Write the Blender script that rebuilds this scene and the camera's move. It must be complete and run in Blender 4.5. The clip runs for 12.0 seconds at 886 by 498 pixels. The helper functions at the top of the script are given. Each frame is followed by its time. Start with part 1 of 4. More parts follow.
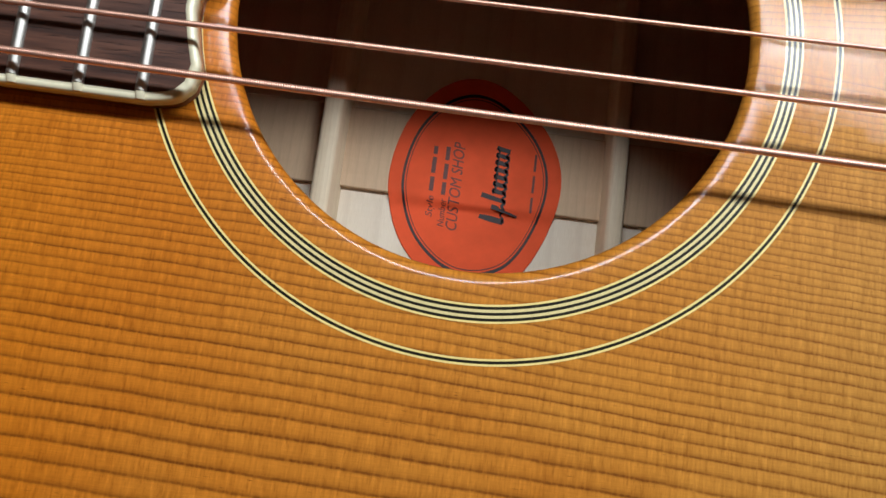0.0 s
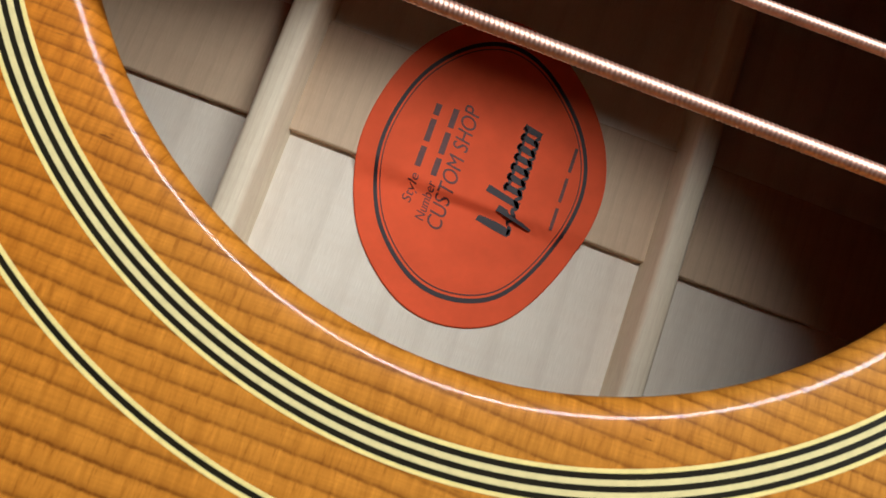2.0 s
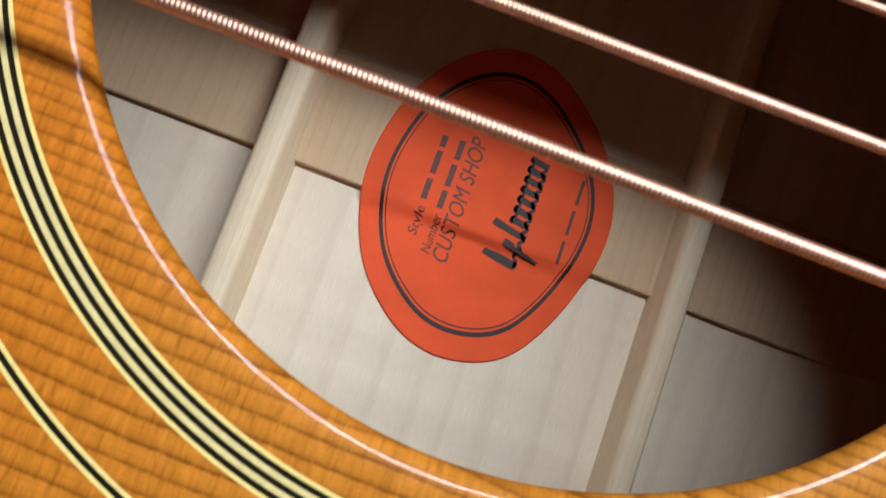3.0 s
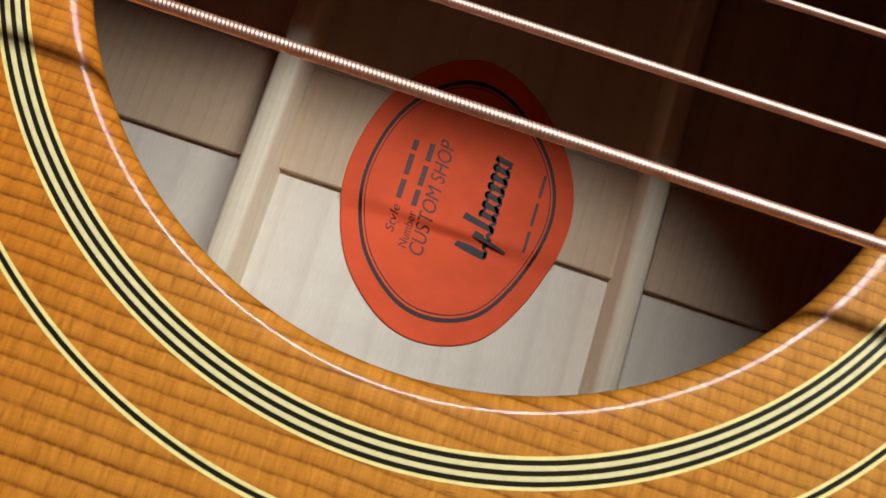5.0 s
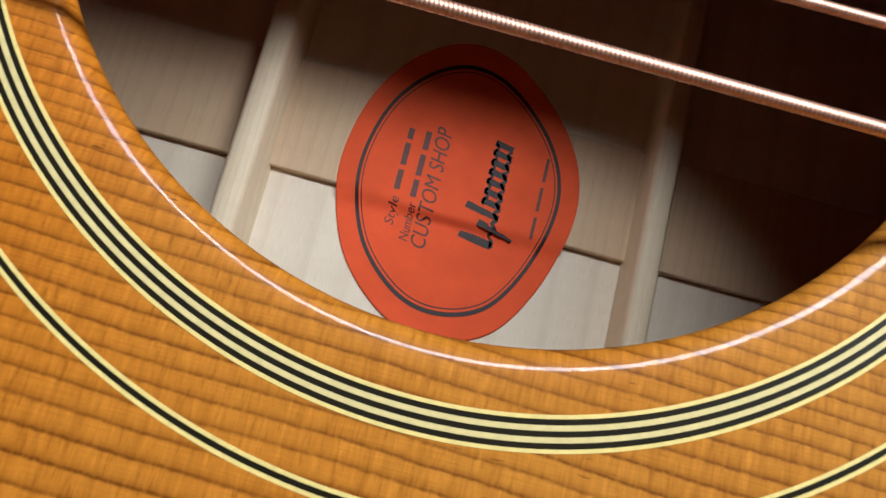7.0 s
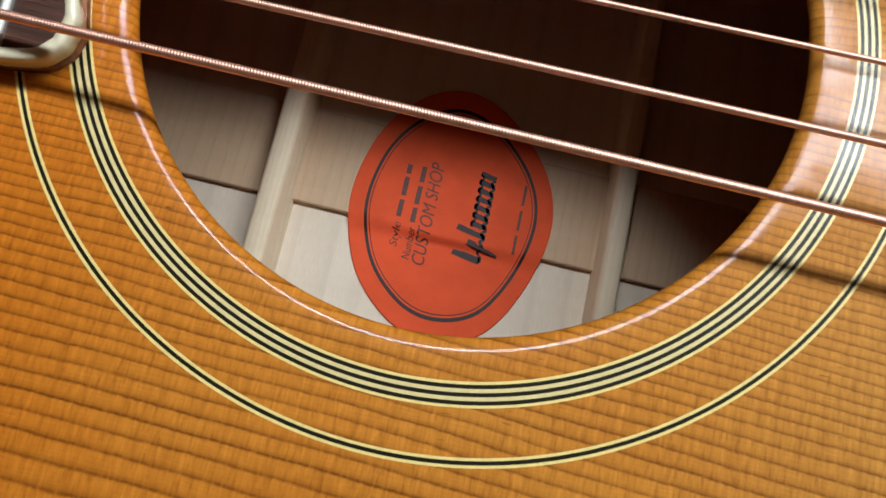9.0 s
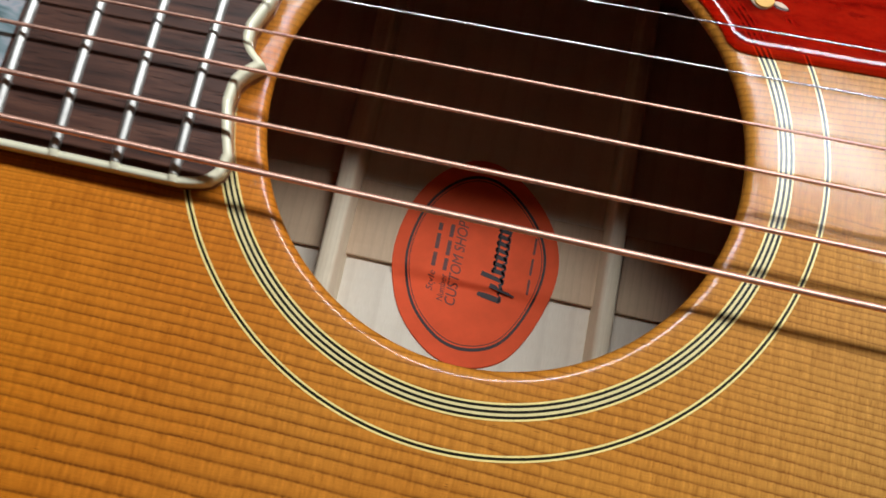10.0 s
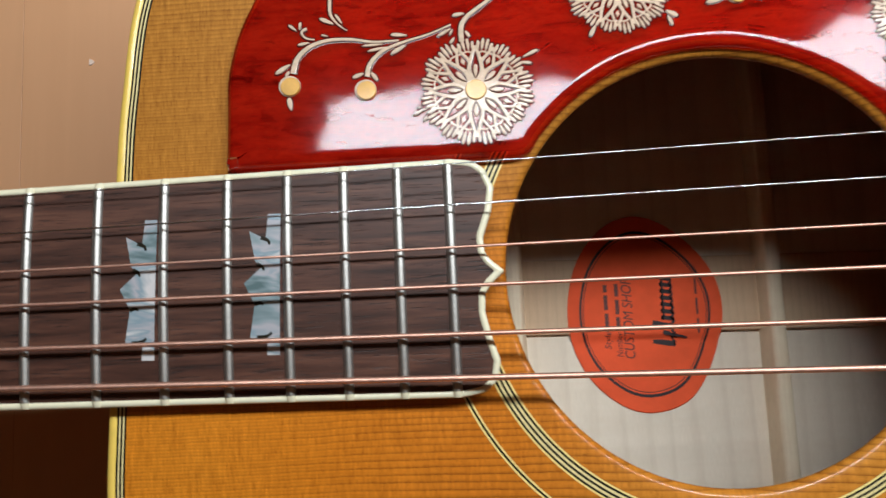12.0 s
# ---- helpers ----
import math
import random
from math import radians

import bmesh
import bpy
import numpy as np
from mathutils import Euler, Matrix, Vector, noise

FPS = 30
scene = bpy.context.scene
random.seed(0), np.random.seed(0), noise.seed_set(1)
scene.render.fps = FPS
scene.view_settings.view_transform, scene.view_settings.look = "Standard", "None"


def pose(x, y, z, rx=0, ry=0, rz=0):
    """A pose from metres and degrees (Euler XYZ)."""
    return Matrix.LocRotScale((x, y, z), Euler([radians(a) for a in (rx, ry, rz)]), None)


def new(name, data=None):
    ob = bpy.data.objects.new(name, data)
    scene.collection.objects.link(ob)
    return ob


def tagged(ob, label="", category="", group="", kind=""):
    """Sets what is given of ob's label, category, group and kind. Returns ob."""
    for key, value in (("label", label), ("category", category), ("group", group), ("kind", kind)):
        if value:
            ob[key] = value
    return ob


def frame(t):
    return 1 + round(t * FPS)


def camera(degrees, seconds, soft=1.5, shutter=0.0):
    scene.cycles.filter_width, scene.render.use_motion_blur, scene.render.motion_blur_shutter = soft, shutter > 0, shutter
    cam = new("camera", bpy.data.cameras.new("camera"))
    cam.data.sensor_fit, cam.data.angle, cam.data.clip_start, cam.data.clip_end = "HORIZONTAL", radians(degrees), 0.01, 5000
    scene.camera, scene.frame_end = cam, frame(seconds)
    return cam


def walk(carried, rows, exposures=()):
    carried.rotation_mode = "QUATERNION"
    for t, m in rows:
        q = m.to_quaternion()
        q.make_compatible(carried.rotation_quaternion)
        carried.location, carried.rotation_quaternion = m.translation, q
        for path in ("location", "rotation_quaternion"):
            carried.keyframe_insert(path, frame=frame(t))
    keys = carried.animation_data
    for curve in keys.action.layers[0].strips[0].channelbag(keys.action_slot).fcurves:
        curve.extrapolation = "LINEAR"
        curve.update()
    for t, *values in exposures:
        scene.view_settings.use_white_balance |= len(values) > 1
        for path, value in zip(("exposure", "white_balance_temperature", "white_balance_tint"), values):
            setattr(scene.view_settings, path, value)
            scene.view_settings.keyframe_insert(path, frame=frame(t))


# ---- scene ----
# ---- camera and its walk: metres and degrees, the guitar's soundhole centre is the origin ----
cam = camera(58.0, 12.0, soft=1.5, shutter=0.3)
WALK = [
    (0.0, -0.00108, -0.07493, 0.14374, 11.02, -0.10, 7.05),
    (0.2, -0.00075, -0.07326, 0.13871, 10.75, -0.22, 8.18),
    (0.5, -0.00419, -0.07250, 0.12872, 10.20, -1.19, 10.58),
    (0.7, -0.00433, -0.07162, 0.11433, 10.00, -1.71, 12.33),
    (1.0, -0.00774, -0.06900, 0.09917, 9.56, -2.57, 14.58),
    (1.2, -0.00621, -0.06435, 0.09106, 9.47, -3.17, 15.85),
    (1.5, -0.00730, -0.06158, 0.08173, 8.72, -3.69, 17.65),
    (1.7, -0.00532, -0.05761, 0.07572, 8.37, -3.98, 18.69),
    (2.0, -0.00533, -0.05178, 0.07022, 7.95, -4.24, 19.22),
    (2.2, -0.00722, -0.04959, 0.06840, 7.74, -4.27, 19.47),
    (2.5, -0.01072, -0.04657, 0.06741, 7.42, -4.21, 19.60),
    (2.7, -0.00990, -0.04589, 0.06658, 7.38, -3.97, 19.91),
    (3.0, -0.00849, -0.04276, 0.07057, 7.09, -3.85, 19.54),
    (3.2, -0.00758, -0.03710, 0.07316, 6.79, -3.95, 19.28),
    (4.8, -0.00061, -0.04864, 0.08031, 8.94, -2.96, 17.92),
    (5.0, -0.00061, -0.05166, 0.08422, 9.64, -3.53, 17.13),
    (5.2, 0.00190, -0.05496, 0.08838, 10.13, -3.65, 16.75),
    (5.5, 0.00482, -0.06184, 0.09610, 10.82, -3.64, 16.09),
    (5.7, 0.00673, -0.06262, 0.10161, 11.08, -3.41, 15.88),
    (6.0, 0.00655, -0.06604, 0.10839, 11.62, -3.70, 15.08),
    (6.2, 0.00560, -0.06951, 0.11552, 11.67, -3.59, 14.90),
    (6.5, 0.00435, -0.06689, 0.11379, 11.94, -3.89, 14.38),
    (6.7, 0.00027, -0.06172, 0.09709, 11.71, -4.03, 14.46),
    (6.8, -0.00100, -0.05959, 0.08860, 11.75, -4.08, 14.21),
    (7.0, -0.00260, -0.05909, 0.07359, 11.93, -4.14, 13.80),
    (7.2, -0.00232, -0.05642, 0.07128, 11.74, -4.11, 13.62),
    (8.8, 0.00520, -0.05981, 0.10018, 12.30, -1.40, 13.08),
    (9.0, 0.00535, -0.06317, 0.10685, 12.83, -1.60, 12.44),
    (9.2, 0.00706, -0.06493, 0.11472, 13.35, -1.60, 12.33),
    (9.5, 0.00593, -0.06535, 0.12858, 13.97, -1.40, 11.89),
    (9.7, 0.00335, -0.06870, 0.14103, 13.86, -1.34, 11.53),
    (10.0, -0.00496, -0.06661, 0.15521, 13.80, -1.58, 11.35),
    (10.2, -0.01158, -0.06639, 0.16363, 13.40, -1.56, 10.83),
    (10.5, -0.01916, -0.06091, 0.17240, 12.89, -1.58, 10.39),
    (10.7, -0.02159, -0.05945, 0.17463, 12.24, -1.19, 9.53),
    (11.0, -0.02526, -0.05858, 0.17883, 11.49, -0.76, 7.95),
    (11.2, -0.03023, -0.05204, 0.18328, 10.65, -0.17, 6.29),
    (11.5, -0.04011, -0.03671, 0.19000, 9.38, 0.79, 3.67),
    (11.8, -0.05144, -0.02301, 0.19053, 8.18, 1.75, -0.24),
    (12.0, -0.05790, -0.01747, 0.18574, 7.38, 2.49, -2.57),
]
walk(cam, [(t, pose(x, y, z, rx, ry, rz)) for t, x, y, z, rx, ry, rz in WALK],
     [(0.0, 0.0), (0.5, 0.07), (1.0, 0.14), (1.5, 0.14), (2.0, 0.15), (2.5, 0.15), (3.2, 0.27), (4.8, 0.18), (5.5, 0.05), (6.5, 0.0), (7.0, 0.15), (8.2, 0.1), (9.0, 0.0), (12.0, 0.0)])

# ---- world and light: a closed room, one long lamp hanging over the treble side, an added fill aimed up ----
world = bpy.data.worlds.new("world")
scene.world = world
world.use_nodes = True
world.node_tree.nodes["Background"].inputs[0].default_value = (0.9, 0.92, 1.0, 1)
world.node_tree.nodes["Background"].inputs[1].default_value = 0.01

LAMP_HEIGHT = 0.60          # above the guitar's top
LAMP_Y = 0.312
LAMP_X, LAMP_LENGTH, LAMP_WIDTH = 0.40, 1.205, 0.098


def tube(name, watts, width, z, turn):
    data = bpy.data.lights.new(name, "AREA")
    data.shape = "RECTANGLE"
    data.size, data.size_y = LAMP_LENGTH, width
    data.energy = watts
    data.color = (0.89, 0.965, 1.01)
    ob = new(name, data)
    ob.matrix_world = Matrix.Translation((LAMP_X, LAMP_Y, z)) @ Matrix.Rotation(turn, 4, "X")
    return ob


tube("lamp_light", 12.2, LAMP_WIDTH, LAMP_HEIGHT, 0.0)
# added fill aimed at the ceiling, lifts the ambient light
tube("ceiling_fill", 0.68, LAMP_WIDTH, LAMP_HEIGHT + 0.06, math.pi)

# ---- materials ----
MM = 0.001


class Nodes:
    """A short way to write a node material."""

    def __init__(self, name):
        self.mat = bpy.data.materials.new(name)
        self.mat.use_nodes = True
        self.tree = self.mat.node_tree
        self.bsdf = self.tree.nodes["Principled BSDF"]
        self.out = self.tree.nodes["Material Output"]

    def add(self, kind):
        return self.tree.nodes.new(kind)

    def link(self, a, b):
        self.tree.links.new(a, b)

    def coords(self, scale, offset=(0, 0, 0), turn=(0, 0, 0)):
        tc = self.add("ShaderNodeTexCoord")
        mp = self.add("ShaderNodeMapping")
        mp.inputs["Scale"].default_value = scale
        mp.inputs["Location"].default_value = offset
        mp.inputs["Rotation"].default_value = turn
        self.link(tc.outputs["Object"], mp.inputs["Vector"])
        return mp.outputs["Vector"]

    def noise(self, vec, scale=1.0, detail=4.0, rough=0.55, distortion=0.0):
        n = self.add("ShaderNodeTexNoise")
        n.inputs["Scale"].default_value = scale
        n.inputs["Detail"].default_value = detail
        n.inputs["Roughness"].default_value = rough
        n.inputs["Distortion"].default_value = distortion
        if vec is not None:
            self.link(vec, n.inputs["Vector"])
        return n.outputs["Fac"]

    def math(self, op, a, b=0.0, c=0.0, clamp=False):
        n = self.add("ShaderNodeMath")
        n.operation, n.use_clamp = op, clamp
        for slot, value in zip(n.inputs, (a, b, c)):
            if isinstance(value, (int, float)):
                slot.default_value = value
            else:
                self.link(value, slot)
        return n.outputs[0]

    def ramp(self, fac, stops):
        r = self.add("ShaderNodeValToRGB")
        el = r.color_ramp.elements
        while len(el) < len(stops):
            el.new(0.5)
        for e, (pos, col) in zip(el, stops):
            e.position = pos
            e.color = (*col, 1) if len(col) == 3 else col
        self.link(fac, r.inputs["Fac"])
        return r.outputs["Color"]

    def mix(self, fac, a, b, blend="MIX"):
        m = self.add("ShaderNodeMix")
        m.data_type, m.blend_type = "RGBA", blend
        for slot, value in ((m.inputs[0], fac), (m.inputs[6], a), (m.inputs[7], b)):
            if isinstance(value, (int, float)):
                slot.default_value = value
            elif isinstance(value, tuple):
                slot.default_value = (*value, 1)
            else:
                self.link(value, slot)
        return m.outputs[2]

    def bump(self, height, strength=0.3, distance=0.0001):
        b = self.add("ShaderNodeBump")
        b.inputs["Strength"].default_value = strength
        b.inputs["Distance"].default_value = distance
        self.link(height, b.inputs["Height"])
        self.link(b.outputs["Normal"], self.bsdf.inputs["Normal"])
        return b.outputs["Normal"]

    def set(self, **values):
        for key, value in values.items():
            slot = self.bsdf.inputs[key.replace("_", " ")]
            if isinstance(value, (int, float)):
                slot.default_value = value
            elif isinstance(value, tuple):
                slot.default_value = (*value, 1) if len(value) == 3 and slot.type == "RGBA" else value
            else:
                self.link(value, slot)
        return self


def lacquer(n, weight=0.41, rough=0.06):
    """A clear gloss coat over everything, crinkled with age along the grain, most where the picking hand has worn it."""
    k = 1.0 / MM
    fine = n.noise(n.coords((k * 0.8, k * 2.4, k)), 1.0, 3.0, 0.6, 0.8)
    broad = n.noise(n.coords((k * 0.10, k * 0.16, k * 0.1)), 1.0, 2.0, 0.5)
    sep = n.add("ShaderNodeSeparateXYZ")
    n.link(n.coords((k, k, k)), sep.inputs[0])
    worn = n.math("MULTIPLY_ADD", sep.outputs[1], 0.028, 1.30, clamp=True)
    patch = n.noise(n.coords((k * 0.07, k * 0.09, k * 0.07), offset=(5, 2, 0)), 1.0, 2.0, 0.5)
    patch = n.ramp(patch, [(0.42, (0.30, 0.30, 0.30)), (0.62, (1, 1, 1))])
    fine = n.math("MULTIPLY", fine, n.math("MULTIPLY", patch, n.math("MULTIPLY_ADD", worn, 0.85, 0.15)))
    b = n.add("ShaderNodeBump")
    b.inputs["Strength"].default_value = 1.0
    b.inputs["Distance"].default_value = 0.000034
    n.link(n.math("ADD", fine, n.math("MULTIPLY", broad, 0.5)), b.inputs["Height"])
    n.link(b.outputs["Normal"], n.bsdf.inputs["Coat Normal"])
    n.set(Coat_Weight=weight, Coat_Roughness=rough)


def wood(name, light, dark, line, period, along="x", gloss=0.35, coat=0.0, silk=0.5, line_amount=0.75, bump=0.15):
    """Quarter-sawn wood inside the body: parallel growth lines, silk across them, larger tints."""
    n = Nodes(name)
    k = 1.0 / MM

    def scaled(u, v, w):
        """Texture space with u along the grain and v across it."""
        return n.coords((k * u, k * v, k * w) if along == "x" else (k * v, k * u, k * w))

    sep = n.add("ShaderNodeSeparateXYZ")
    n.link(n.coords((k, k, k)), sep.inputs[0])
    c = sep.outputs[1] if along == "x" else sep.outputs[0]
    slow = n.noise(scaled(0.004, 0.045, 0.05), 1.0, 2.0, 0.5)
    wobble = n.noise(scaled(0.012, 0.02, 0.05), 1.0, 3.0, 0.6)
    pos = n.math("ADD", c, n.math("MULTIPLY", n.math("SUBTRACT", slow, 0.5), 14.0))
    pos = n.math("ADD", pos, n.math("MULTIPLY", n.math("SUBTRACT", wobble, 0.5), 1.6))
    phase = n.math("FRACT", n.math("DIVIDE", pos, period))
    late = n.ramp(phase, [(0.0, (0.1, 0.1, 0.1)), (0.12, (0, 0, 0)), (0.40, (0.08, 0.08, 0.08)), (0.68, (0.38, 0.38, 0.38)), (0.84, (1, 1, 1)), (0.94, (0.9, 0.9, 0.9)), (1.0, (0.1, 0.1, 0.1))])
    strength = n.noise(scaled(0.02, 0.35, 0.1), 1.0, 3.0, 0.6)
    strength = n.math("ADD", n.math("MULTIPLY", strength, 1.15), 0.22, clamp=True)
    grain = n.math("MULTIPLY", n.math("MULTIPLY", late, strength), line_amount)
    tint = n.noise(n.coords((k * 0.01, k * 0.03, k * 0.02)), 1.0, 3.0, 0.55)
    col = n.mix(n.ramp(tint, [(0.3, (0, 0, 0)), (0.7, (1, 1, 1))]), light, dark)
    band = n.noise(scaled(0.55, 0.07, 0.3), 1.0, 3.0, 0.6)
    band = n.ramp(band, [(0.32, (1 - 0.10 * silk, 1 - 0.15 * silk, 1 - 0.20 * silk)), (0.66, (1, 1, 1))])
    col = n.mix(0.9, col, band, "MULTIPLY")
    fibre = n.noise(scaled(0.25, 5.0, 2.0), 1.0, 3.0, 0.6)
    col = n.mix(0.28, col, n.ramp(fibre, [(0.3, (0.62, 0.55, 0.45)), (0.7, (1, 1, 1))]), "MULTIPLY")
    col = n.mix(grain, col, line)
    n.set(Base_Color=col, Roughness=gloss, Coat_Weight=coat, Coat_Roughness=0.07)
    n.bump(n.math("ADD", n.math("MULTIPLY", grain, -0.6), n.math("MULTIPLY", fibre, 0.5)), bump, 0.00006)
    return n.mat


def spruce():
    """The bookmatched top: rings that widen outwards and spread a little towards the bridge, silk in columns across them."""
    n = Nodes("aged_spruce")
    k = 1.0 / MM
    sep = n.add("ShaderNodeSeparateXYZ")
    n.link(n.coords((k, k, k)), sep.inputs[0])
    a, c = sep.outputs[0], sep.outputs[1]

    def centred(fac, amount):
        return n.math("MULTIPLY", n.math("SUBTRACT", fac, 0.5), amount)

    def grey(*stops):
        return [(p, (v, v, v)) for p, v in stops]

    slow = n.noise(n.coords((k * 0.005, k * 0.03, k * 0.05)), 1.0, 2.0, 0.5)
    wobble = n.noise(n.coords((k * 0.03, k * 0.05, k * 0.05)), 1.0, 3.0, 0.55)
    column = n.noise(n.coords((k * 0.95, k * 0.10, k * 0.2)), 1.0, 2.5, 0.55)
    out = n.math("ABSOLUTE", n.math("ADD", c, centred(slow, 5.0)))
    out = n.math("SUBTRACT", out, n.math("MULTIPLY", a, n.math("MULTIPLY_ADD", a, 0.00019, 0.045)))
    out = n.math("ADD", out, n.math("ADD", centred(wobble, 1.5), centred(column, 0.28)))
    out = n.math("MAXIMUM", out, 0.0)
    near = n.math("MINIMUM", out, 82.0)
    cube = n.math("MULTIPLY", n.math("MULTIPLY", near, near), n.math("MULTIPLY", near, 0.0000203))
    ring = n.math("SUBTRACT", n.math("MULTIPLY", near, 0.72), cube)
    ring = n.math("MULTIPLY_ADD", n.math("MAXIMUM", n.math("SUBTRACT", out, 82.0), 0.0), 0.30, ring)
    late = n.ramp(n.math("FRACT", ring), grey((0.0, 0.30), (0.07, 0.03), (0.35, 0.03), (0.62, 0.20), (0.80, 0.55), (0.88, 1.0), (0.94, 0.95), (1.0, 0.30)))
    number = n.math("FLOOR", ring)
    # by the neck the wood is closer: a second, thinner line inside each ring, and both fainter
    close = n.math("MULTIPLY_ADD", a, -0.025, -1.75, clamp=True)
    second = n.ramp(n.math("FRACT", n.math("ADD", ring, 0.46)), grey((0.0, 0.1), (0.06, 0.0), (0.66, 0.05), (0.84, 0.8), (0.93, 0.7), (1.0, 0.1)))
    late = n.math("MULTIPLY", n.math("MAXIMUM", late, n.math("MULTIPLY", second, close)), n.math("MULTIPLY_ADD", close, -0.40, 1.0))
    # each ring has its own strength, and fades and returns along its length
    own = n.add("ShaderNodeTexWhiteNoise")
    own.noise_dimensions = "1D"
    n.link(number, own.inputs["W"])
    fade = n.noise(n.coords((k * 0.05, k * 0.3, k * 0.1)), 1.0, 3.0, 0.6)
    strength = n.math("ADD", n.math("MULTIPLY", own.outputs["Value"], 0.30), n.math("MULTIPLY_ADD", fade, 0.95, 0.26), clamp=True)
    strength = n.math("MULTIPLY", strength, n.math("MULTIPLY_ADD", n.math("MULTIPLY", out, 0.0125, clamp=True), 0.42, 0.58))
    broken = n.noise(n.coords((k * 1.3, k * 0.30, k * 0.3)), 1.0, 2.0, 0.6)
    strength = n.math("MULTIPLY", strength, n.ramp(broken, grey((0.30, 0.62), (0.55, 1.0))))
    grain = n.math("MULTIPLY", n.math("MULTIPLY", late, strength), 0.95, clamp=True)
    # the colour is a deeper orange towards the neck and in soft patches, and palest towards the bridge
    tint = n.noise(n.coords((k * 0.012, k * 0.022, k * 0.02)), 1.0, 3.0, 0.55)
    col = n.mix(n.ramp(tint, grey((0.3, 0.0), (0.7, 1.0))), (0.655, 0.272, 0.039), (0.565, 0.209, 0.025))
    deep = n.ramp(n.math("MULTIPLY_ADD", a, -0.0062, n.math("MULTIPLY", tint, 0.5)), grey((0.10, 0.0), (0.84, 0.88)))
    neck_tint = n.mix(n.math("MULTIPLY_ADD", a, -0.016, -0.95, clamp=True), (0.655, 0.170, 0.0055), (0.73, 0.245, 0.016))
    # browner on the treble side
    neck_tint = n.mix(n.math("MULTIPLY_ADD", c, 0.03, 0.2, clamp=True), neck_tint, (0.47, 0.200, 0.031))
    col = n.mix(deep, col, neck_tint)
    # whitish glare of the lamp put into the colour, growing towards the bridge
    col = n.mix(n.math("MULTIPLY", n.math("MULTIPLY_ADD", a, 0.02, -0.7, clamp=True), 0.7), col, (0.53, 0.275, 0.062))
    # silk: columns that run on over several rings, then short strokes inside one ring
    silk = n.ramp(column, [(0.28, (0.76, 0.71, 0.63)), (0.44, (0.93, 0.92, 0.89)), (0.56, (1.02, 1.02, 1.02)), (0.74, (1.22, 1.25, 1.30))])
    fv = n.add("ShaderNodeCombineXYZ")
    n.link(n.math("MULTIPLY", a, 2.3), fv.inputs[0])
    n.link(n.math("MULTIPLY", c, 0.30), fv.inputs[1])
    n.link(n.math("MULTIPLY", number, 0.55), fv.inputs[2])
    fleck = n.noise(fv.outputs[0], 1.0, 3.0, 0.62)
    fleck = n.ramp(fleck, [(0.30, (0.62, 0.55, 0.45)), (0.42, (0.90, 0.87, 0.83)), (0.56, (1, 1, 1)), (0.72, (1.17, 1.18, 1.21))])
    col = n.mix(0.68, col, silk, "MULTIPLY")
    col = n.mix(0.74, col, fleck, "MULTIPLY")
    fibre = n.noise(n.coords((k * 0.25, k * 5.0, k * 2.0)), 1.0, 3.0, 0.6)
    col = n.mix(0.42, col, n.ramp(fibre, [(0.3, (0.64, 0.56, 0.46)), (0.7, (1, 1, 1))]), "MULTIPLY")
    col = n.mix(grain, col, (0.145, 0.036, 0.003))
    # resin pits: short dark dashes along the grain
    pit = n.noise(n.coords((k * 0.33, k * 2.6, k * 2.0), offset=(3, 7, 1)), 1.0, 2.0, 0.5)
    patch = n.noise(n.coords((k * 0.06, k * 0.06, k * 0.06), offset=(11, 4, 0)), 1.0, 2.0, 0.5)
    pit = n.math("MULTIPLY", n.ramp(pit, grey((0.69, 0.0), (0.75, 1.0))), n.ramp(patch, grey((0.48, 0.0), (0.60, 0.75))))
    col = n.mix(pit, col, (0.11, 0.030, 0.004))
    n.set(Base_Color=col, Roughness=0.45, Specular_IOR_Level=0.10)
    lacquer(n)
    n.bump(n.math("ADD", n.math("MULTIPLY", grain, -0.6), n.math("MULTIPLY", fibre, 0.5)), 0.15, 0.00006)
    return n.mat


def plain(name, colour, rough=0.5, metal=0.0, coat=0.0, vary=0.12, scale=0.35, bump=0.05, fine=3.0, lacquered=False, **more):
    """A surface of one colour with blotches, fine grain and relief."""
    n = Nodes(name)
    k = 1.0 / MM
    blotch = n.noise(n.coords((k * scale,) * 3), 1.0, 4.0, 0.6)
    speck = n.noise(n.coords((k * fine,) * 3), 1.0, 3.0, 0.6)
    low = tuple(v * (1 - 2.2 * vary) for v in colour)
    col = n.mix(n.ramp(blotch, [(0.3, (0, 0, 0)), (0.7, (1, 1, 1))]), low, colour)
    n.set(Base_Color=col, Metallic=metal, Coat_Weight=coat, Coat_Roughness=0.08)
    n.set(Roughness=n.math("ADD", n.math("MULTIPLY", speck, 0.12), rough - 0.06))
    if more:
        n.set(**more)
    if lacquered:
        lacquer(n)
    n.bump(speck, bump, 0.00005)
    return n.mat


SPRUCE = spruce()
INSIDE = wood("pale_maple_inside", (0.92, 0.80, 0.66), (0.86, 0.74, 0.60), (0.60, 0.47, 0.35), 9.0, along="y", gloss=0.6, silk=0.25, line_amount=0.30)
STRIP = wood("tan_strip", (0.744, 0.53, 0.349), (0.663, 0.46, 0.298), (0.442, 0.28, 0.17), 3.0, along="y", gloss=0.65, silk=0.3, line_amount=0.25)
BRACE = wood("pale_spruce_brace", (0.96, 0.82, 0.613), (0.93, 0.75, 0.545), (0.64, 0.44, 0.272), 1.6, along="y", gloss=0.6, silk=0.3, line_amount=0.22)
SIDE = wood("brown_side_wood", (0.30, 0.042, 0.0155), (0.25, 0.035, 0.0128), (0.116, 0.025, 0.0102), 3.5, gloss=0.5, silk=0.3)
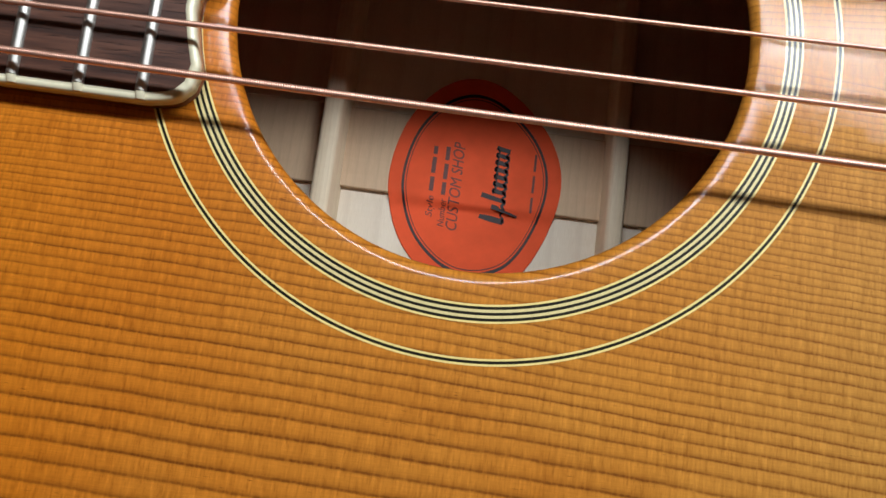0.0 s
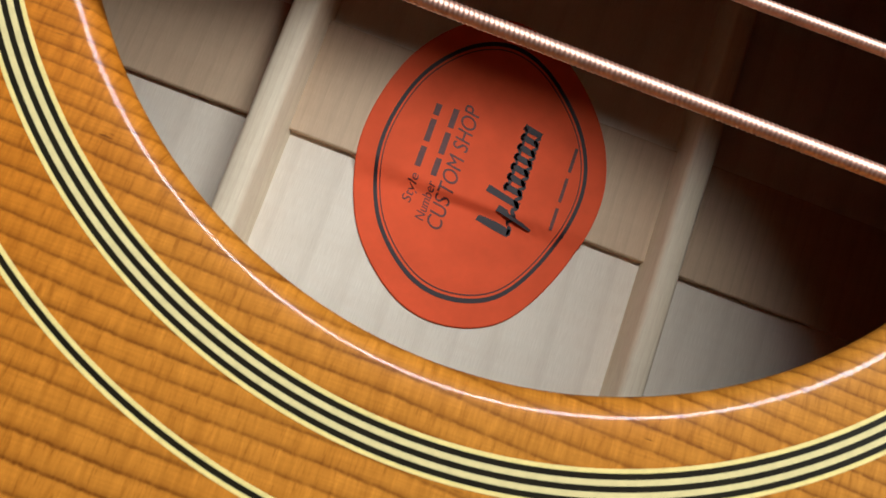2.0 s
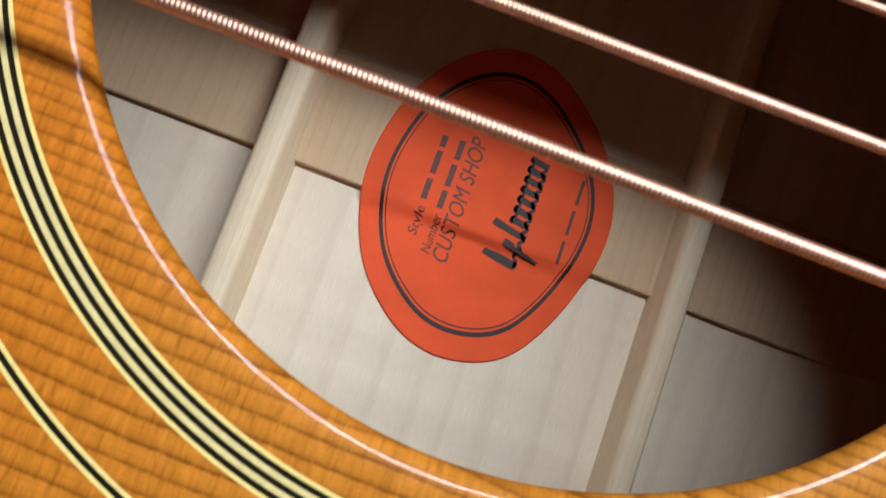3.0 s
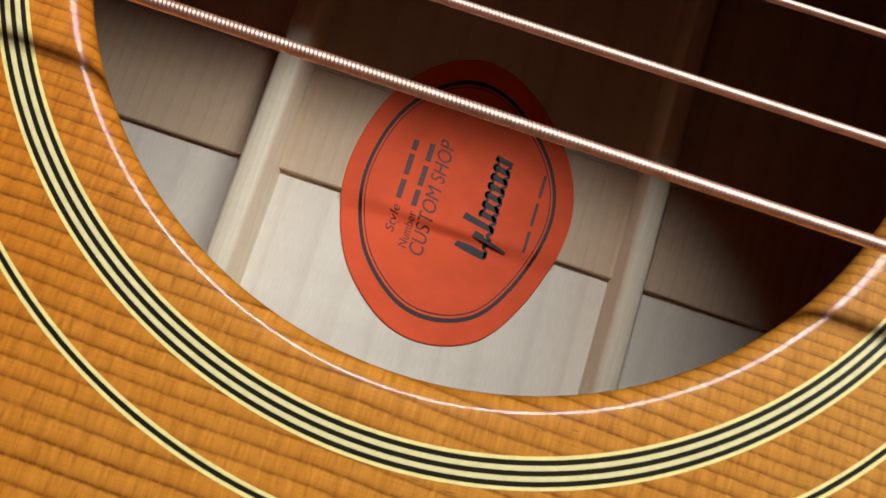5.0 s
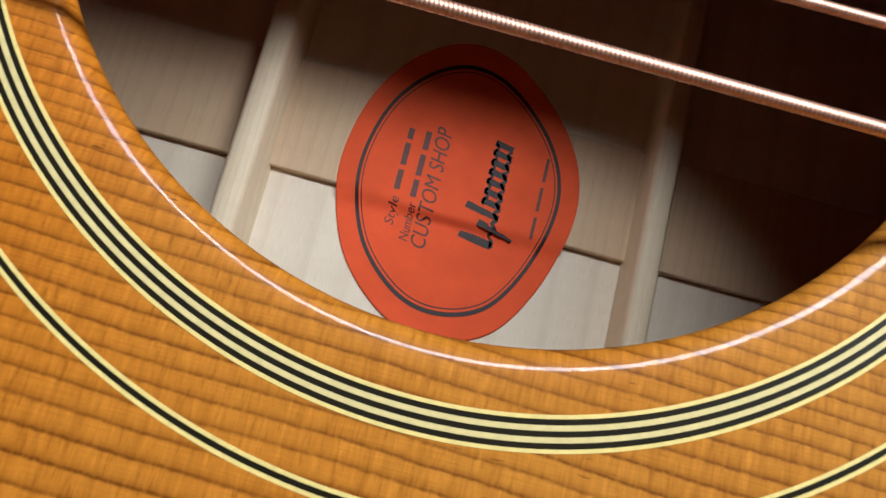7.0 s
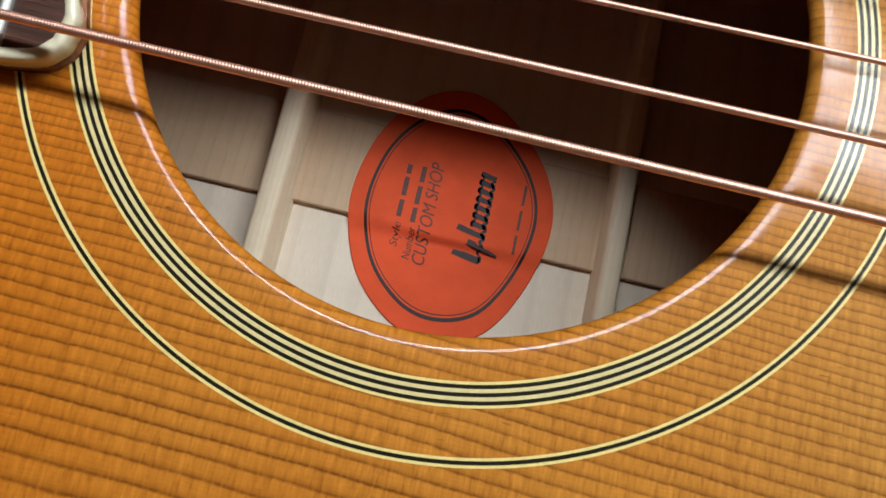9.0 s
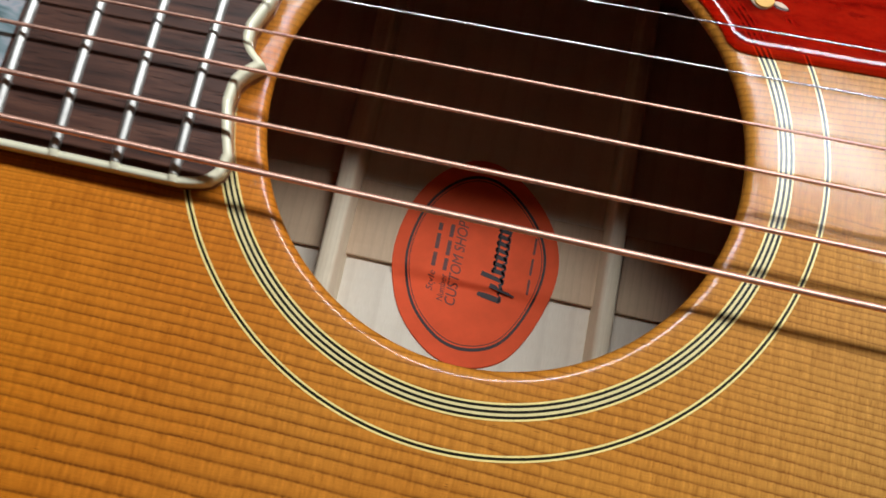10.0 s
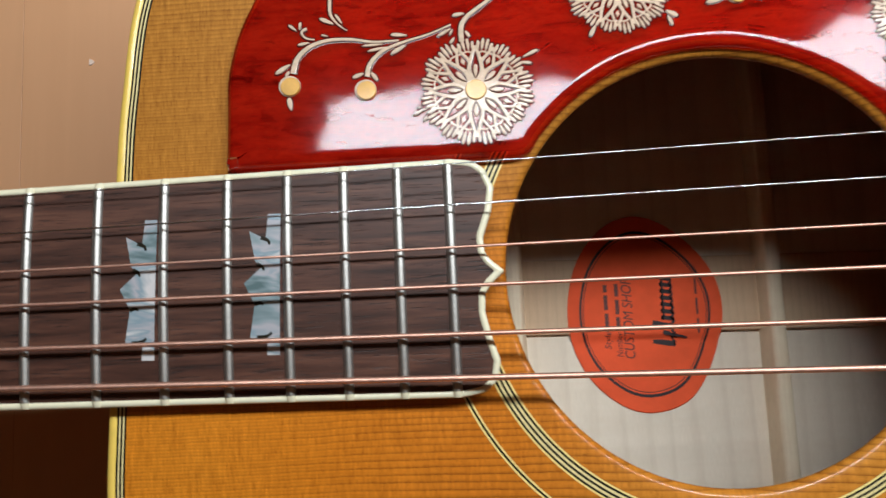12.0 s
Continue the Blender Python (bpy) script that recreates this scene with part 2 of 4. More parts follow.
# underside in deep red, so the shade inside the body comes out dark and red
UNDER = wood("dark_red_under", (0.30, 0.030, 0.0085), (0.25, 0.026, 0.0075), (0.14, 0.03, 0.0102), 1.5, gloss=0.7)
NECKWOOD = wood("neck_mahogany", (0.30, 0.11, 0.05), (0.22, 0.08, 0.035), (0.1, 0.035, 0.02), 3.0, gloss=0.3, coat=0.3)


def rosewood():
    n = Nodes("rosewood")
    k = 1.0 / MM
    streak = n.noise(n.coords((k * 0.035, k * 0.42, k * 0.5)), 1.0, 5.0, 0.62, 0.4)
    pores = n.noise(n.coords((k * 0.10, k * 2.0, k * 2.0)), 1.0, 3.0, 0.65)
    pore = n.ramp(pores, [(0.34, (0.05, 0.045, 0.045)), (0.42, (1, 1, 1))])
    col = n.ramp(streak, [(0.28, (0.024, 0.0092, 0.006)), (0.5, (0.068, 0.0265, 0.017)), (0.68, (0.122, 0.050, 0.031)), (0.8, (0.053, 0.021, 0.014))])
    col = n.mix(0.8, col, pore, "MULTIPLY")
    n.set(Base_Color=col, Roughness=n.math("ADD", n.math("MULTIPLY", pores, 0.2), 0.38), Specular_IOR_Level=0.36)
    n.bump(pore, 0.35, 0.00015)
    return n.mat


ROSEWOOD = rosewood()
CREAM = plain("cream_binding", (0.85, 0.80, 0.58), 0.32, coat=0.4, vary=0.05)
YELLOW_BINDING = plain("yellowed_binding", (0.872, 0.6, 0.119), 0.3, coat=0.5, vary=0.05)
IVORY = plain("ivory_ply", (0.96, 0.77, 0.29), 0.3, vary=0.08, scale=0.8, lacquered=True)
PALE_PLY = plain("pale_ply", (0.84, 0.70, 0.33), 0.3, vary=0.08, scale=0.8, lacquered=True)
BLACK_PLY = plain("black_ply", (0.016, 0.013, 0.006), 0.35, vary=0.2, Specular_IOR_Level=0.2, lacquered=True)
NICKEL = plain("nickel_silver", (0.47, 0.455, 0.425), 0.46, metal=1.0, vary=0.06, scale=0.9, bump=0.08)
BRONZE = plain("phosphor_bronze", (0.93, 0.55, 0.425), 0.50, metal=1.0, vary=0.1, scale=0.5)
STEEL = plain("plain_steel", (0.68, 0.71, 0.74), 0.2, metal=1.0, vary=0.05)
RELIEF = plain("ivory_relief", (0.71, 0.53, 0.385), 0.55, coat=0.40, Specular_IOR_Level=0.15, vary=0.12, scale=0.6)
FLECK = plain("white_paint", (0.80, 0.62, 0.50), 0.5, vary=0.05)
# dark red for the shade painted round the raised flowers and vines
EDGE_SHADE = plain("edge_shade_red", (0.07, 0.003, 0.002), 0.6, vary=0.1, coat=0.3, Specular_IOR_Level=0.08)
GOLD_DOT = plain("gold_dot", (0.66, 0.355, 0.072), 0.5, metal=0.15, vary=0.1, scale=0.4, coat=0.3)
THIN_INK = plain("brown_print_ink", (0.14, 0.032, 0.026), 0.6, vary=0.2, scale=0.9)
INK = plain("label_ink", (0.030, 0.012, 0.014), 0.6, vary=0.2, scale=0.9)
PAPER = plain("orange_paper", (0.96, 0.125, 0.046), 0.8, vary=0.07, scale=0.12, bump=0.15, fine=6.0, Specular_IOR_Level=0.15)
WALL = plain("painted_wall", (0.52, 0.41, 0.30), 0.7, vary=0.03, scale=0.002, fine=0.2)
CEILING = plain("white_ceiling", (0.68, 0.56, 0.42), 0.8, vary=0.05, scale=0.002, fine=0.2)
HOUSING = plain("lamp_housing", (0.8, 0.8, 0.8), 0.4, vary=0.02, scale=0.01)


def pearl():
    n = Nodes("mother_of_pearl")
    k = 1.0 / MM
    wave = n.noise(n.coords((k * 0.08, k * 0.16, k * 0.1), turn=(0, 0, 0.6)), 1.0, 3.0, 0.5, 0.6)
    col = n.ramp(wave, [(0.32, (0.13, 0.20, 0.21)), (0.42, (0.30, 0.39, 0.42)), (0.49, (0.52, 0.51, 0.55)), (0.56, (0.29, 0.40, 0.46)), (0.66, (0.76, 0.74, 0.74))])
    n.set(Base_Color=col, Roughness=0.22, Metallic=0.25, Coat_Weight=0.6, Coat_Roughness=0.06)
    return n.mat


PEARL = pearl()


def guard_material(name, dye, through_colour, lift=(1.0, 1.0, 1.0)):
    """Clear red plastic: dyed, partly see-through, with a polished face."""
    n = Nodes(name)
    k = 1.0 / MM
    broad = n.noise(n.coords((k * 0.04, k * 0.20, k * 0.1)), 1.0, 5.0, 0.65, 0.8)
    mottle = n.noise(n.coords((k * 0.16, k * 0.34, k * 0.2)), 1.0, 5.0, 0.7, 0.6)
    cloud = n.math("MULTIPLY_ADD", n.math("SUBTRACT", mottle, 0.5), 0.7, broad)
    tint = n.ramp(cloud, [(0.28, (0.085, 0.002, 0.001)), (0.43, (0.33, 0.0085, 0.003)), (0.62, (0.47, 0.0165, 0.005)), (0.80, (0.145, 0.003, 0.002))])
    tint = n.mix(1.0, tint, lift, "MULTIPLY")
    clear = n.add("ShaderNodeBsdfTransparent")
    clear.inputs[0].default_value = (*through_colour, 1)
    dyed = n.add("ShaderNodeBsdfDiffuse")
    n.link(tint, dyed.inputs[0])
    body = n.add("ShaderNodeMixShader")
    body.inputs[0].default_value = dye
    n.link(clear.outputs[0], body.inputs[1])
    n.link(dyed.outputs[0], body.inputs[2])
    gloss = n.add("ShaderNodeBsdfGlossy")
    ripple = n.noise(n.coords((k * 0.05,) * 3), 1.0, 2.0, 0.5)
    bump = n.add("ShaderNodeBump")
    bump.inputs["Strength"].default_value = 0.25
    bump.inputs["Distance"].default_value = 0.0004
    n.link(ripple, bump.inputs["Height"])
    n.link(bump.outputs[0], gloss.inputs["Normal"])
    gloss.inputs["Roughness"].default_value = 0.055
    fresnel = n.add("ShaderNodeFresnel")
    fresnel.inputs[0].default_value = 1.37
    gloss.inputs[0].default_value = (0.88, 0.90, 0.92, 1)
    top = n.add("ShaderNodeMixShader")
    n.link(fresnel.outputs[0], top.inputs[0])
    n.link(body.outputs[0], top.inputs[1])
    n.link(gloss.outputs[0], top.inputs[2])
    n.link(top.outputs[0], n.out.inputs[0])
    return n.mat


GUARD = guard_material("red_pickguard", 0.50, (0.74, 0.028, 0.010))
# thinner dye for the rim, its lit glow painted in by lift
GUARD_RIM = guard_material("thin_lit_rim", 0.25, (0.95, 0.16, 0.035), (1.8, 3.5, 2.5))


def plank_material():
    n = Nodes("floor_plank")
    k = 1.0 / MM
    info = n.add("ShaderNodeObjectInfo")
    grain = n.noise(n.coords((k * 0.12, k * 0.008, k * 0.1)), 1.0, 5.0, 0.6, 0.5)
    base = n.ramp(grain, [(0.3, (0.56, 0.295, 0.150)), (0.7, (0.595, 0.315, 0.163))])
    warm = n.mix(n.math("MULTIPLY", info.outputs["Random"], 0.7), base, (0.62, 0.29, 0.11))
    n.set(Base_Color=warm, Roughness=0.45)
    n.bump(grain, 0.1, 0.0002)
    return n.mat


PLANK = plank_material()

# ---- mesh helpers (all sizes in millimetres) ----


def raw_mesh(name, verts, faces, material, smooth=True):
    me = bpy.data.meshes.new(name)
    me.from_pydata([(x * MM, y * MM, z * MM) for x, y, z in verts], [], faces)
    bm = bmesh.new()
    bm.from_mesh(me)
    bmesh.ops.recalc_face_normals(bm, faces=bm.faces)
    bm.to_mesh(me)
    bm.free()
    me.materials.append(material)
    if smooth:
        me.polygons.foreach_set("use_smooth", [True] * len(me.polygons))
    me.update()
    return me


def part(name, me, parent, label=""):
    ob = new(name, me)
    ob.parent = parent
    if label:
        tagged(ob, label)
    return ob


def thing(name, label, category, kind=""):
    ob = new(name)
    ob.empty_display_size = 0.02
    return tagged(ob, label, category, kind=kind)


class Shape:
    """Collects vertices and faces of one mesh."""

    def __init__(self):
        self.v, self.f = [], []

    def grid(self, rows, close_v=False):
        """rows of equally many points, joined into quads."""
        base, n, m = len(self.v), len(rows), len(rows[0])
        for r in rows:
            self.v.extend(r)
        for i in range(n - 1):
            for j in range(m if close_v else m - 1):
                a, b, d = base + i * m, base + (i + 1) * m, (j + 1) % m
                self.f.append((a + j, a + d, b + d, b + j))

    def cap(self, pts):
        base = len(self.v)
        self.v.extend(pts)
        self.f.append(tuple(range(base, base + len(pts))))

    def fan(self, centre, ring):
        base = len(self.v)
        self.v.append(centre)
        self.v.extend(ring)
        n = len(ring)
        for i in range(n):
            self.f.append((base, base + 1 + i, base + 1 + (i + 1) % n))

    def dome(self, outline, z0, height, steps=((0, 0), (0.14, 0.82), (0.40, 1.0))):
        """A raised, round-edged blob over a closed outline of (x, y)."""
        cx = sum(p[0] for p in outline) / len(outline)
        cy = sum(p[1] for p in outline) / len(outline)
        rings = []
        for inset, up in steps:
            q = 1 - 0.55 * inset
            ring = [(cx + (x - cx) * q, cy + (y - cy) * q) for x, y in outline]
            rings.append([(x, y, z0(x, y) + height * up) for x, y in ring])
        self.grid(rings, close_v=True)
        self.fan((cx, cy, z0(cx, cy) + height), rings[-1])

    def stroke(self, pts, widths, z0, height):
        """A tapering raised line through (x, y) points, round in section."""
        n, rows = len(pts), []
        for i, (x, y) in enumerate(pts):
            a, b = pts[max(i - 1, 0)], pts[min(i + 1, n - 1)]
            dx, dy = b[0] - a[0], b[1] - a[1]
            l = math.hypot(dx, dy) or 1
            nx, ny, w = -dy / l, dx / l, widths(i / (n - 1)) / 2
            hh = height * min(1, w * 2)
            rows.append([(x + nx * w * s, y + ny * w * s, z0(x + nx * w * s, y + ny * w * s) + hh * u) for s, u in ((-1, -0.2), (-0.88, 0.80), (-0.62, 1), (0.62, 1), (0.88, 0.80), (1, -0.2))])
        self.grid(rows)

    def mesh(self, name, material, smooth=True):
        return raw_mesh(name, self.v, self.f, material, smooth)


def spline(pts, steps, closed=False):
    """Catmull-Rom through points."""
    n, out = len(pts), []
    last = n if closed else n - 1
    for i in range(last):
        if closed:
            p = [pts[(i + k) % n] for k in (-1, 0, 1, 2)]
        else:
            p = [pts[max(i - 1, 0)], pts[i], pts[i + 1], pts[min(i + 2, n - 1)]]
        for s in range(steps):
            t = s / steps
            out.append(tuple(0.5 * (2 * p[1][k] + (p[2][k] - p[0][k]) * t + (2 * p[0][k] - 5 * p[1][k] + 4 * p[2][k] - p[3][k]) * t * t
                                    + (3 * p[1][k] - p[0][k] - 3 * p[2][k] + p[3][k]) * t ** 3) for k in range(len(pts[0]))))
    if not closed:
        out.append(tuple(pts[-1]))
    return out


def box(shape, x0, x1, y0, y1, z0, z1, b=0.0):
    """A box with its upper edges chamfered by b."""
    def ring(i, z):
        return [(x0 + i, y0 + i, z), (x1 - i, y0 + i, z), (x1 - i, y1 - i, z), (x0 + i, y1 - i, z)]
    rows = [ring(0, z0), ring(0, z1 - b)] + ([ring(b * 0.35, z1 - b * 0.35), ring(b, z1)] if b else [])
    shape.grid(rows, close_v=True)
    shape.cap(ring(b, z1))
    shape.cap(ring(0, z0))


# ---- setting: floor, room, lamp fixture ----
FLOOR_Z = -106.0
ground = thing("floor", "tan wooden floorboards under the guitar", "floor", "structure")
sub = Shape()
box(sub, -1500, 2500, -2000, 2500, FLOOR_Z - 40, FLOOR_Z - 12)
part("subfloor", sub.mesh("subfloor", PLANK, False), ground)


def room_wall(name, x0, x1, y0, y1, z0, z1, label):
    s = Shape()
    box(s, x0, x1, y0, y1, z0, z1)
    return tagged(new(name, s.mesh(name, CEILING if name == "ceiling" else WALL, False)), label, "ceiling" if name == "ceiling" else "wall", kind="structure")


# walls and ceiling stay out of view, added to bounce the lamp's light
CEIL = 1850.0
room_wall("wall_west", -1560, -1500, -2000, 2500, FLOOR_Z - 40, CEIL, "unseen tan wall added to bounce light")
room_wall("wall_east", 2500, 2560, -2000, 2500, FLOOR_Z - 40, CEIL, "unseen tan wall added to bounce light")
room_wall("wall_south", -1560, 2560, -2060, -2000, FLOOR_Z - 40, CEIL, "unseen tan wall added to bounce light")
room_wall("wall_north", -1560, 2560, 2500, 2560, FLOOR_Z - 40, CEIL, "unseen tan wall added to bounce light")
room_wall("ceiling", -1560, 2560, -2060, 2560, CEIL, CEIL + 60, "unseen off-white ceiling added to bounce light")

fixture = thing("ceiling_lamp", "long white lamp hanging low on two rods", "lamp")
s = Shape()
lx, ly, lz = LAMP_X / MM, LAMP_Y / MM, LAMP_HEIGHT / MM
box(s, lx - LAMP_LENGTH / MM / 2 - 12, lx + LAMP_LENGTH / MM / 2 + 12, ly - LAMP_WIDTH / MM / 2 - 6, ly + LAMP_WIDTH / MM / 2 + 6, lz + 6, lz + 54, 6)
part("housing", s.mesh("housing", HOUSING, False), fixture)
for dx in (-450, 450):
    s = Shape()
    s.grid([[(lx + dx + 3 * math.cos(u), ly + 3 * math.sin(u), z) for u in np.linspace(0, 2 * math.pi, 10, endpoint=False)] for z in (lz + 52, CEIL)], close_v=True)
    part("rod", s.mesh("rod", HOUSING), fixture)

# ---- the guitar ----
guitar = thing("acoustic_guitar", "amber acoustic guitar with cream binding, lying on its back", "guitar")

OUTLINE = [(-144.0, 0), (-143.4, 30), (-142.2, 48), (-138.6, 74), (-128, 98), (-106, 124), (-74, 141), (-30, 146), (20, 140), (62, 137), (110, 146),
           (160, 172), (210, 196), (250, 203), (290, 192), (325, 160), (350, 110), (362, 55), (365, 0)]
BACK_Z, TOP_T = -98.5, 3.2
half = spline(OUTLINE, 6)
BASS = [(-144.0, 0), (-144.7, -30), (-145.0, -46), (-144.2, -60), (-140.2, -80), (-130, -102), (-107, -126)] + [(x, -y) for x, y in OUTLINE[6:]]
bass = spline(BASS, 6)
outline = half + list(reversed(bass[1:-1]))
OUT_ANG = np.array([math.atan2(y, x) for x, y in outline])
OUT_RAD = np.array([math.hypot(x, y) for x, y in outline])
order = np.argsort(OUT_ANG)
OUT_ANG, OUT_RAD = OUT_ANG[order], OUT_RAD[order]


def body_radius(a):
    return float(np.interp((a + math.pi) % (2 * math.pi) - math.pi, OUT_ANG, OUT_RAD, period=2 * math.pi))


def inset_outline(d, n=360):
    """The body's outline moved in by d, as n points round the soundhole."""
    pts = []
    for i in range(n):
        a = 2 * math.pi * i / n
        e = 0.004
        p = [(body_radius(b) * math.cos(b), body_radius(b) * math.sin(b)) for b in (a - e, a, a + e)]
        tx, ty = p[2][0] - p[0][0], p[2][1] - p[0][1]
        l = math.hypot(tx, ty)
        pts.append((p[1][0] - ty / l * d, p[1][1] + tx / l * d))
    return pts


N_RING = 360
ANG = [2 * math.pi * i / N_RING for i in range(N_RING)]


def circle(r, z):
    return [(r * math.cos(a), r * math.sin(a), z) for a in ANG]


def ring_solid(profile):
    s = Shape()
    s.grid([circle(r, z) for r, z in profile], close_v=True)
    return s


# soundboard: rounded hole lip, two channels for the rosette, then out to the purfling
PURF = 4.6
inner_edge = inset_outline(PURF)
LIP_R = [50.9, 50.5, 50.4, 50.55, 50.85, 51.25, 51.72, 52.3, 53.0, 54.0, 55.2, 56.2, 56.4]
LIP_FLAT = [-TOP_T, -2.6, -2.0, -1.45, -0.97, -0.61, -0.36, -0.175, -0.06, -0.008, 0.0, 0.0, 0.0]
LIP_SUNK = [-TOP_T, -2.6, -2.0, -1.45, -0.95, -0.57, -0.34, -0.22, -0.155, -0.10, -0.045, -0.01, 0.0]


def lip_ring(r, flat, sunk):
    """One ring of the lip: the top has sunk a little by the neck block, and lies flat towards the bridge."""
    pts = []
    for a in ANG:
        w = min(max(-math.cos(a) * 1.4, 0.0), 1.0)
        pts.append((r * math.cos(a), r * math.sin(a), flat + (sunk - flat) * w * w * (3 - 2 * w)))
    return pts


RING_A, RING_B = (56.5, 60.0), (66.28, 67.62)
prof = [(RING_A[0], 0), (RING_A[0], -0.8), (RING_A[1], -0.8), (RING_A[1], 0), (63.2, 0), (RING_B[0], 0), (RING_B[0], -0.8), (RING_B[1], -0.8), (RING_B[1], 0), (80, 0)]
s = Shape()
s.grid([lip_ring(*q) for q in zip(LIP_R, LIP_FLAT, LIP_SUNK)] + [circle(r, z) for r, z in prof], close_v=True)
edge0 = circle(80, 0.0)
rows = [edge0]
for k in (0.25, 0.5, 0.75, 1.0):
    rows.append([(x + (ex - x) * k, y + (ey - y) * k, 0.0) for (x, y, z), (ex, ey) in zip(edge0, inner_edge)])
s.grid(rows, close_v=True)
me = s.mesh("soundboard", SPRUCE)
bm = bmesh.new()
bm.from_mesh(me)
bmesh.ops.remove_doubles(bm, verts=bm.verts, dist=1e-6)
for f in bm.faces:
    f.smooth = f.calc_center_median().xy.length < 56.38 * MM
bm.to_mesh(me)
bm.free()
soundboard = part("soundboard", me, guitar, "amber aged spruce soundboard with straight grain")
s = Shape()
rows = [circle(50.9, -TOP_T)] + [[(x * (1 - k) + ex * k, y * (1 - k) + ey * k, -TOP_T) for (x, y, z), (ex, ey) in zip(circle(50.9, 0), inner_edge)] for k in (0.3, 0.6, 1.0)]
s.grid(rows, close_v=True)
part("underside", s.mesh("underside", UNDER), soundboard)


def rosette(edges, mats, names, labels):
    for (r0, r1), mat, nm, lb in zip(edges, mats, names, labels):
        b = 0.03
        ring = ring_solid([(r0, -0.8), (r0, -b), (r0 + b, 0.02), (r1 - b, 0.02), (r1, -b), (r1, -0.8)])
        part(nm, ring.mesh(nm, mat, False), soundboard, lb)


a = [56.5, 56.93, 57.45, 58.0, 58.52, 59.07, 59.59, 60.0]
rosette([(p, q) for p, q in zip(a, a[1:])], [IVORY, BLACK_PLY, PALE_PLY, BLACK_PLY, PALE_PLY, BLACK_PLY, IVORY], ["rosette_ring"] * 7,
        ["cream ring", "black ring", "pale ring", "black ring", "pale ring", "black ring", "cream ring"])
a = [66.28, 66.70, 67.22, 67.64]
rosette([(p, q) for p, q in zip(a, a[1:])], [IVORY, BLACK_PLY, IVORY], ["rosette_ring"] * 3, ["cream ring", "black ring", "cream ring"])

# purfling lines and binding round the body
steps_in = [4.6, 4.1, 3.72, 3.22, 2.84, 2.36]
for d1, d0, mat, lb in zip(steps_in, steps_in[1:], [BLACK_PLY, PALE_PLY, BLACK_PLY, PALE_PLY, BLACK_PLY], ["black line", "cream line", "black line", "cream line", "black line"]):
    A, B = inset_outline(d1), inset_outline(d0)
    s = Shape()
    s.grid([[(x, y, -1.5) for x, y in A], [(x, y, 0.0) for x, y in A], [(x, y, -0.0) for x, y in B], [(x, y, -1.5) for x, y in B]], close_v=True)
    part("purfling", s.mesh("purfling", mat, False), guitar, lb)
s = Shape()
prof = [(2.36, -1.5), (2.36, 0.0), (1.2, -0.05), (0.6, -0.22), (0.2, -0.6), (0.0, -1.2), (0.0, -6.5), (2.2, -6.5)]
s.grid([[(x, y, z) for x, y in inset_outline(d)] for d, z in prof], close_v=True)
part("body_binding", s.mesh("body_binding", YELLOW_BINDING), guitar, "yellowed cream binding round the top edge")

# sides and back
s = Shape()
prof = [(0.25, -6.5), (0.25, BACK_Z - 3.0), (2.6, BACK_Z - 3.0), (2.6, -TOP_T)]
s.grid([[(x, y, z) for x, y in inset_outline(d)] for d, z in prof], close_v=True)
part("side", s.mesh("side", SIDE), guitar, "brown wooden rib")
s = Shape()
rim = inset_outline(0.6)
for z in (BACK_Z, BACK_Z - 2.6):
    s.fan((0, 0, z), [(x, y, z) for x, y in rim])
back = part("back", s.mesh("back", INSIDE), guitar, "pale maple back seen inside the soundhole")
STRIP_TOP = BACK_Z + 1.9
s = Shape()
box(s, -136, 350, -13.1, 13.1, BACK_Z + 0.02, STRIP_TOP, 0.4)
s.v = [(x, y - 0.018 * x, z) for x, y, z in s.v]
part("centre_strip", s.mesh("centre_strip", STRIP, False), back, "tan reinforcing strip along the back seam")


def brace(xc, base, top, h):
    """A bar across the back: sloping flanks, rounded shoulders, feathered ends."""
    s = Shape()
    rows = []
    half_sect = [(base / 2, 0), (top / 2 + 0.25, h * 0.86), (top / 2 - 0.1, h * 0.95), (top * 0.33, h)]
    sect = [(-dx, dz) for dx, dz in half_sect] + half_sect[::-1]
    for y in np.linspace(-128, 128, 33):
        fade = min(1.0, (128.5 - abs(y)) / 22)
        rows.append([(xc + dx, y, BACK_Z + 0.03 + dz * fade) for dx, dz in sect])
    s.grid(rows)
    return part("back_brace", s.mesh("back_brace", BRACE), back, "pale rounded spruce brace across the back")


brace(-45.1, 9.2, 5.5, 10.4)
brace(43.5, 6.8, 4.9, 10.4)

# ---- paper label: lies on the strip and bends down over its edge ----


def label_z(x, y):
    d = -13.1 - 0.018 * x - y
    if d <= 0.2:
        return STRIP_TOP + 0.12
    if d >= 2.8:
        return BACK_Z + 0.35
    u = (d - 0.2) / 2.6
    u = u * u * (3 - 2 * u)
    return (STRIP_TOP + 0.12) * (1 - u) + (BACK_Z + 0.35) * u


LABEL = [(-26.0, -9), (-20.6, -26.4), (-8.8, -38.0), (3.5, -40.8), (16.0, -35.6), (24.6, -20.5), (27.6, -3.2), (22.4, 11.5), (9.5, 24.2), (-2.8, 27.8), (-14.2, 22.4), (-23.0, 9.6)]
lab = spline(LABEL, 8, True)
LCX, LCY = 0.8, -6.5
s = Shape()
rings = [[(LCX + (x - LCX) * q, LCY + (y - LCY) * q) for x, y in lab] for q in np.linspace(1.0, 0.02, 70)]
s.grid([[(x, y, label_z(x, y) - 0.1) for x, y in rings[0]]] + [[(x, y, label_z(x, y)) for x, y in r] for r in rings], close_v=True)
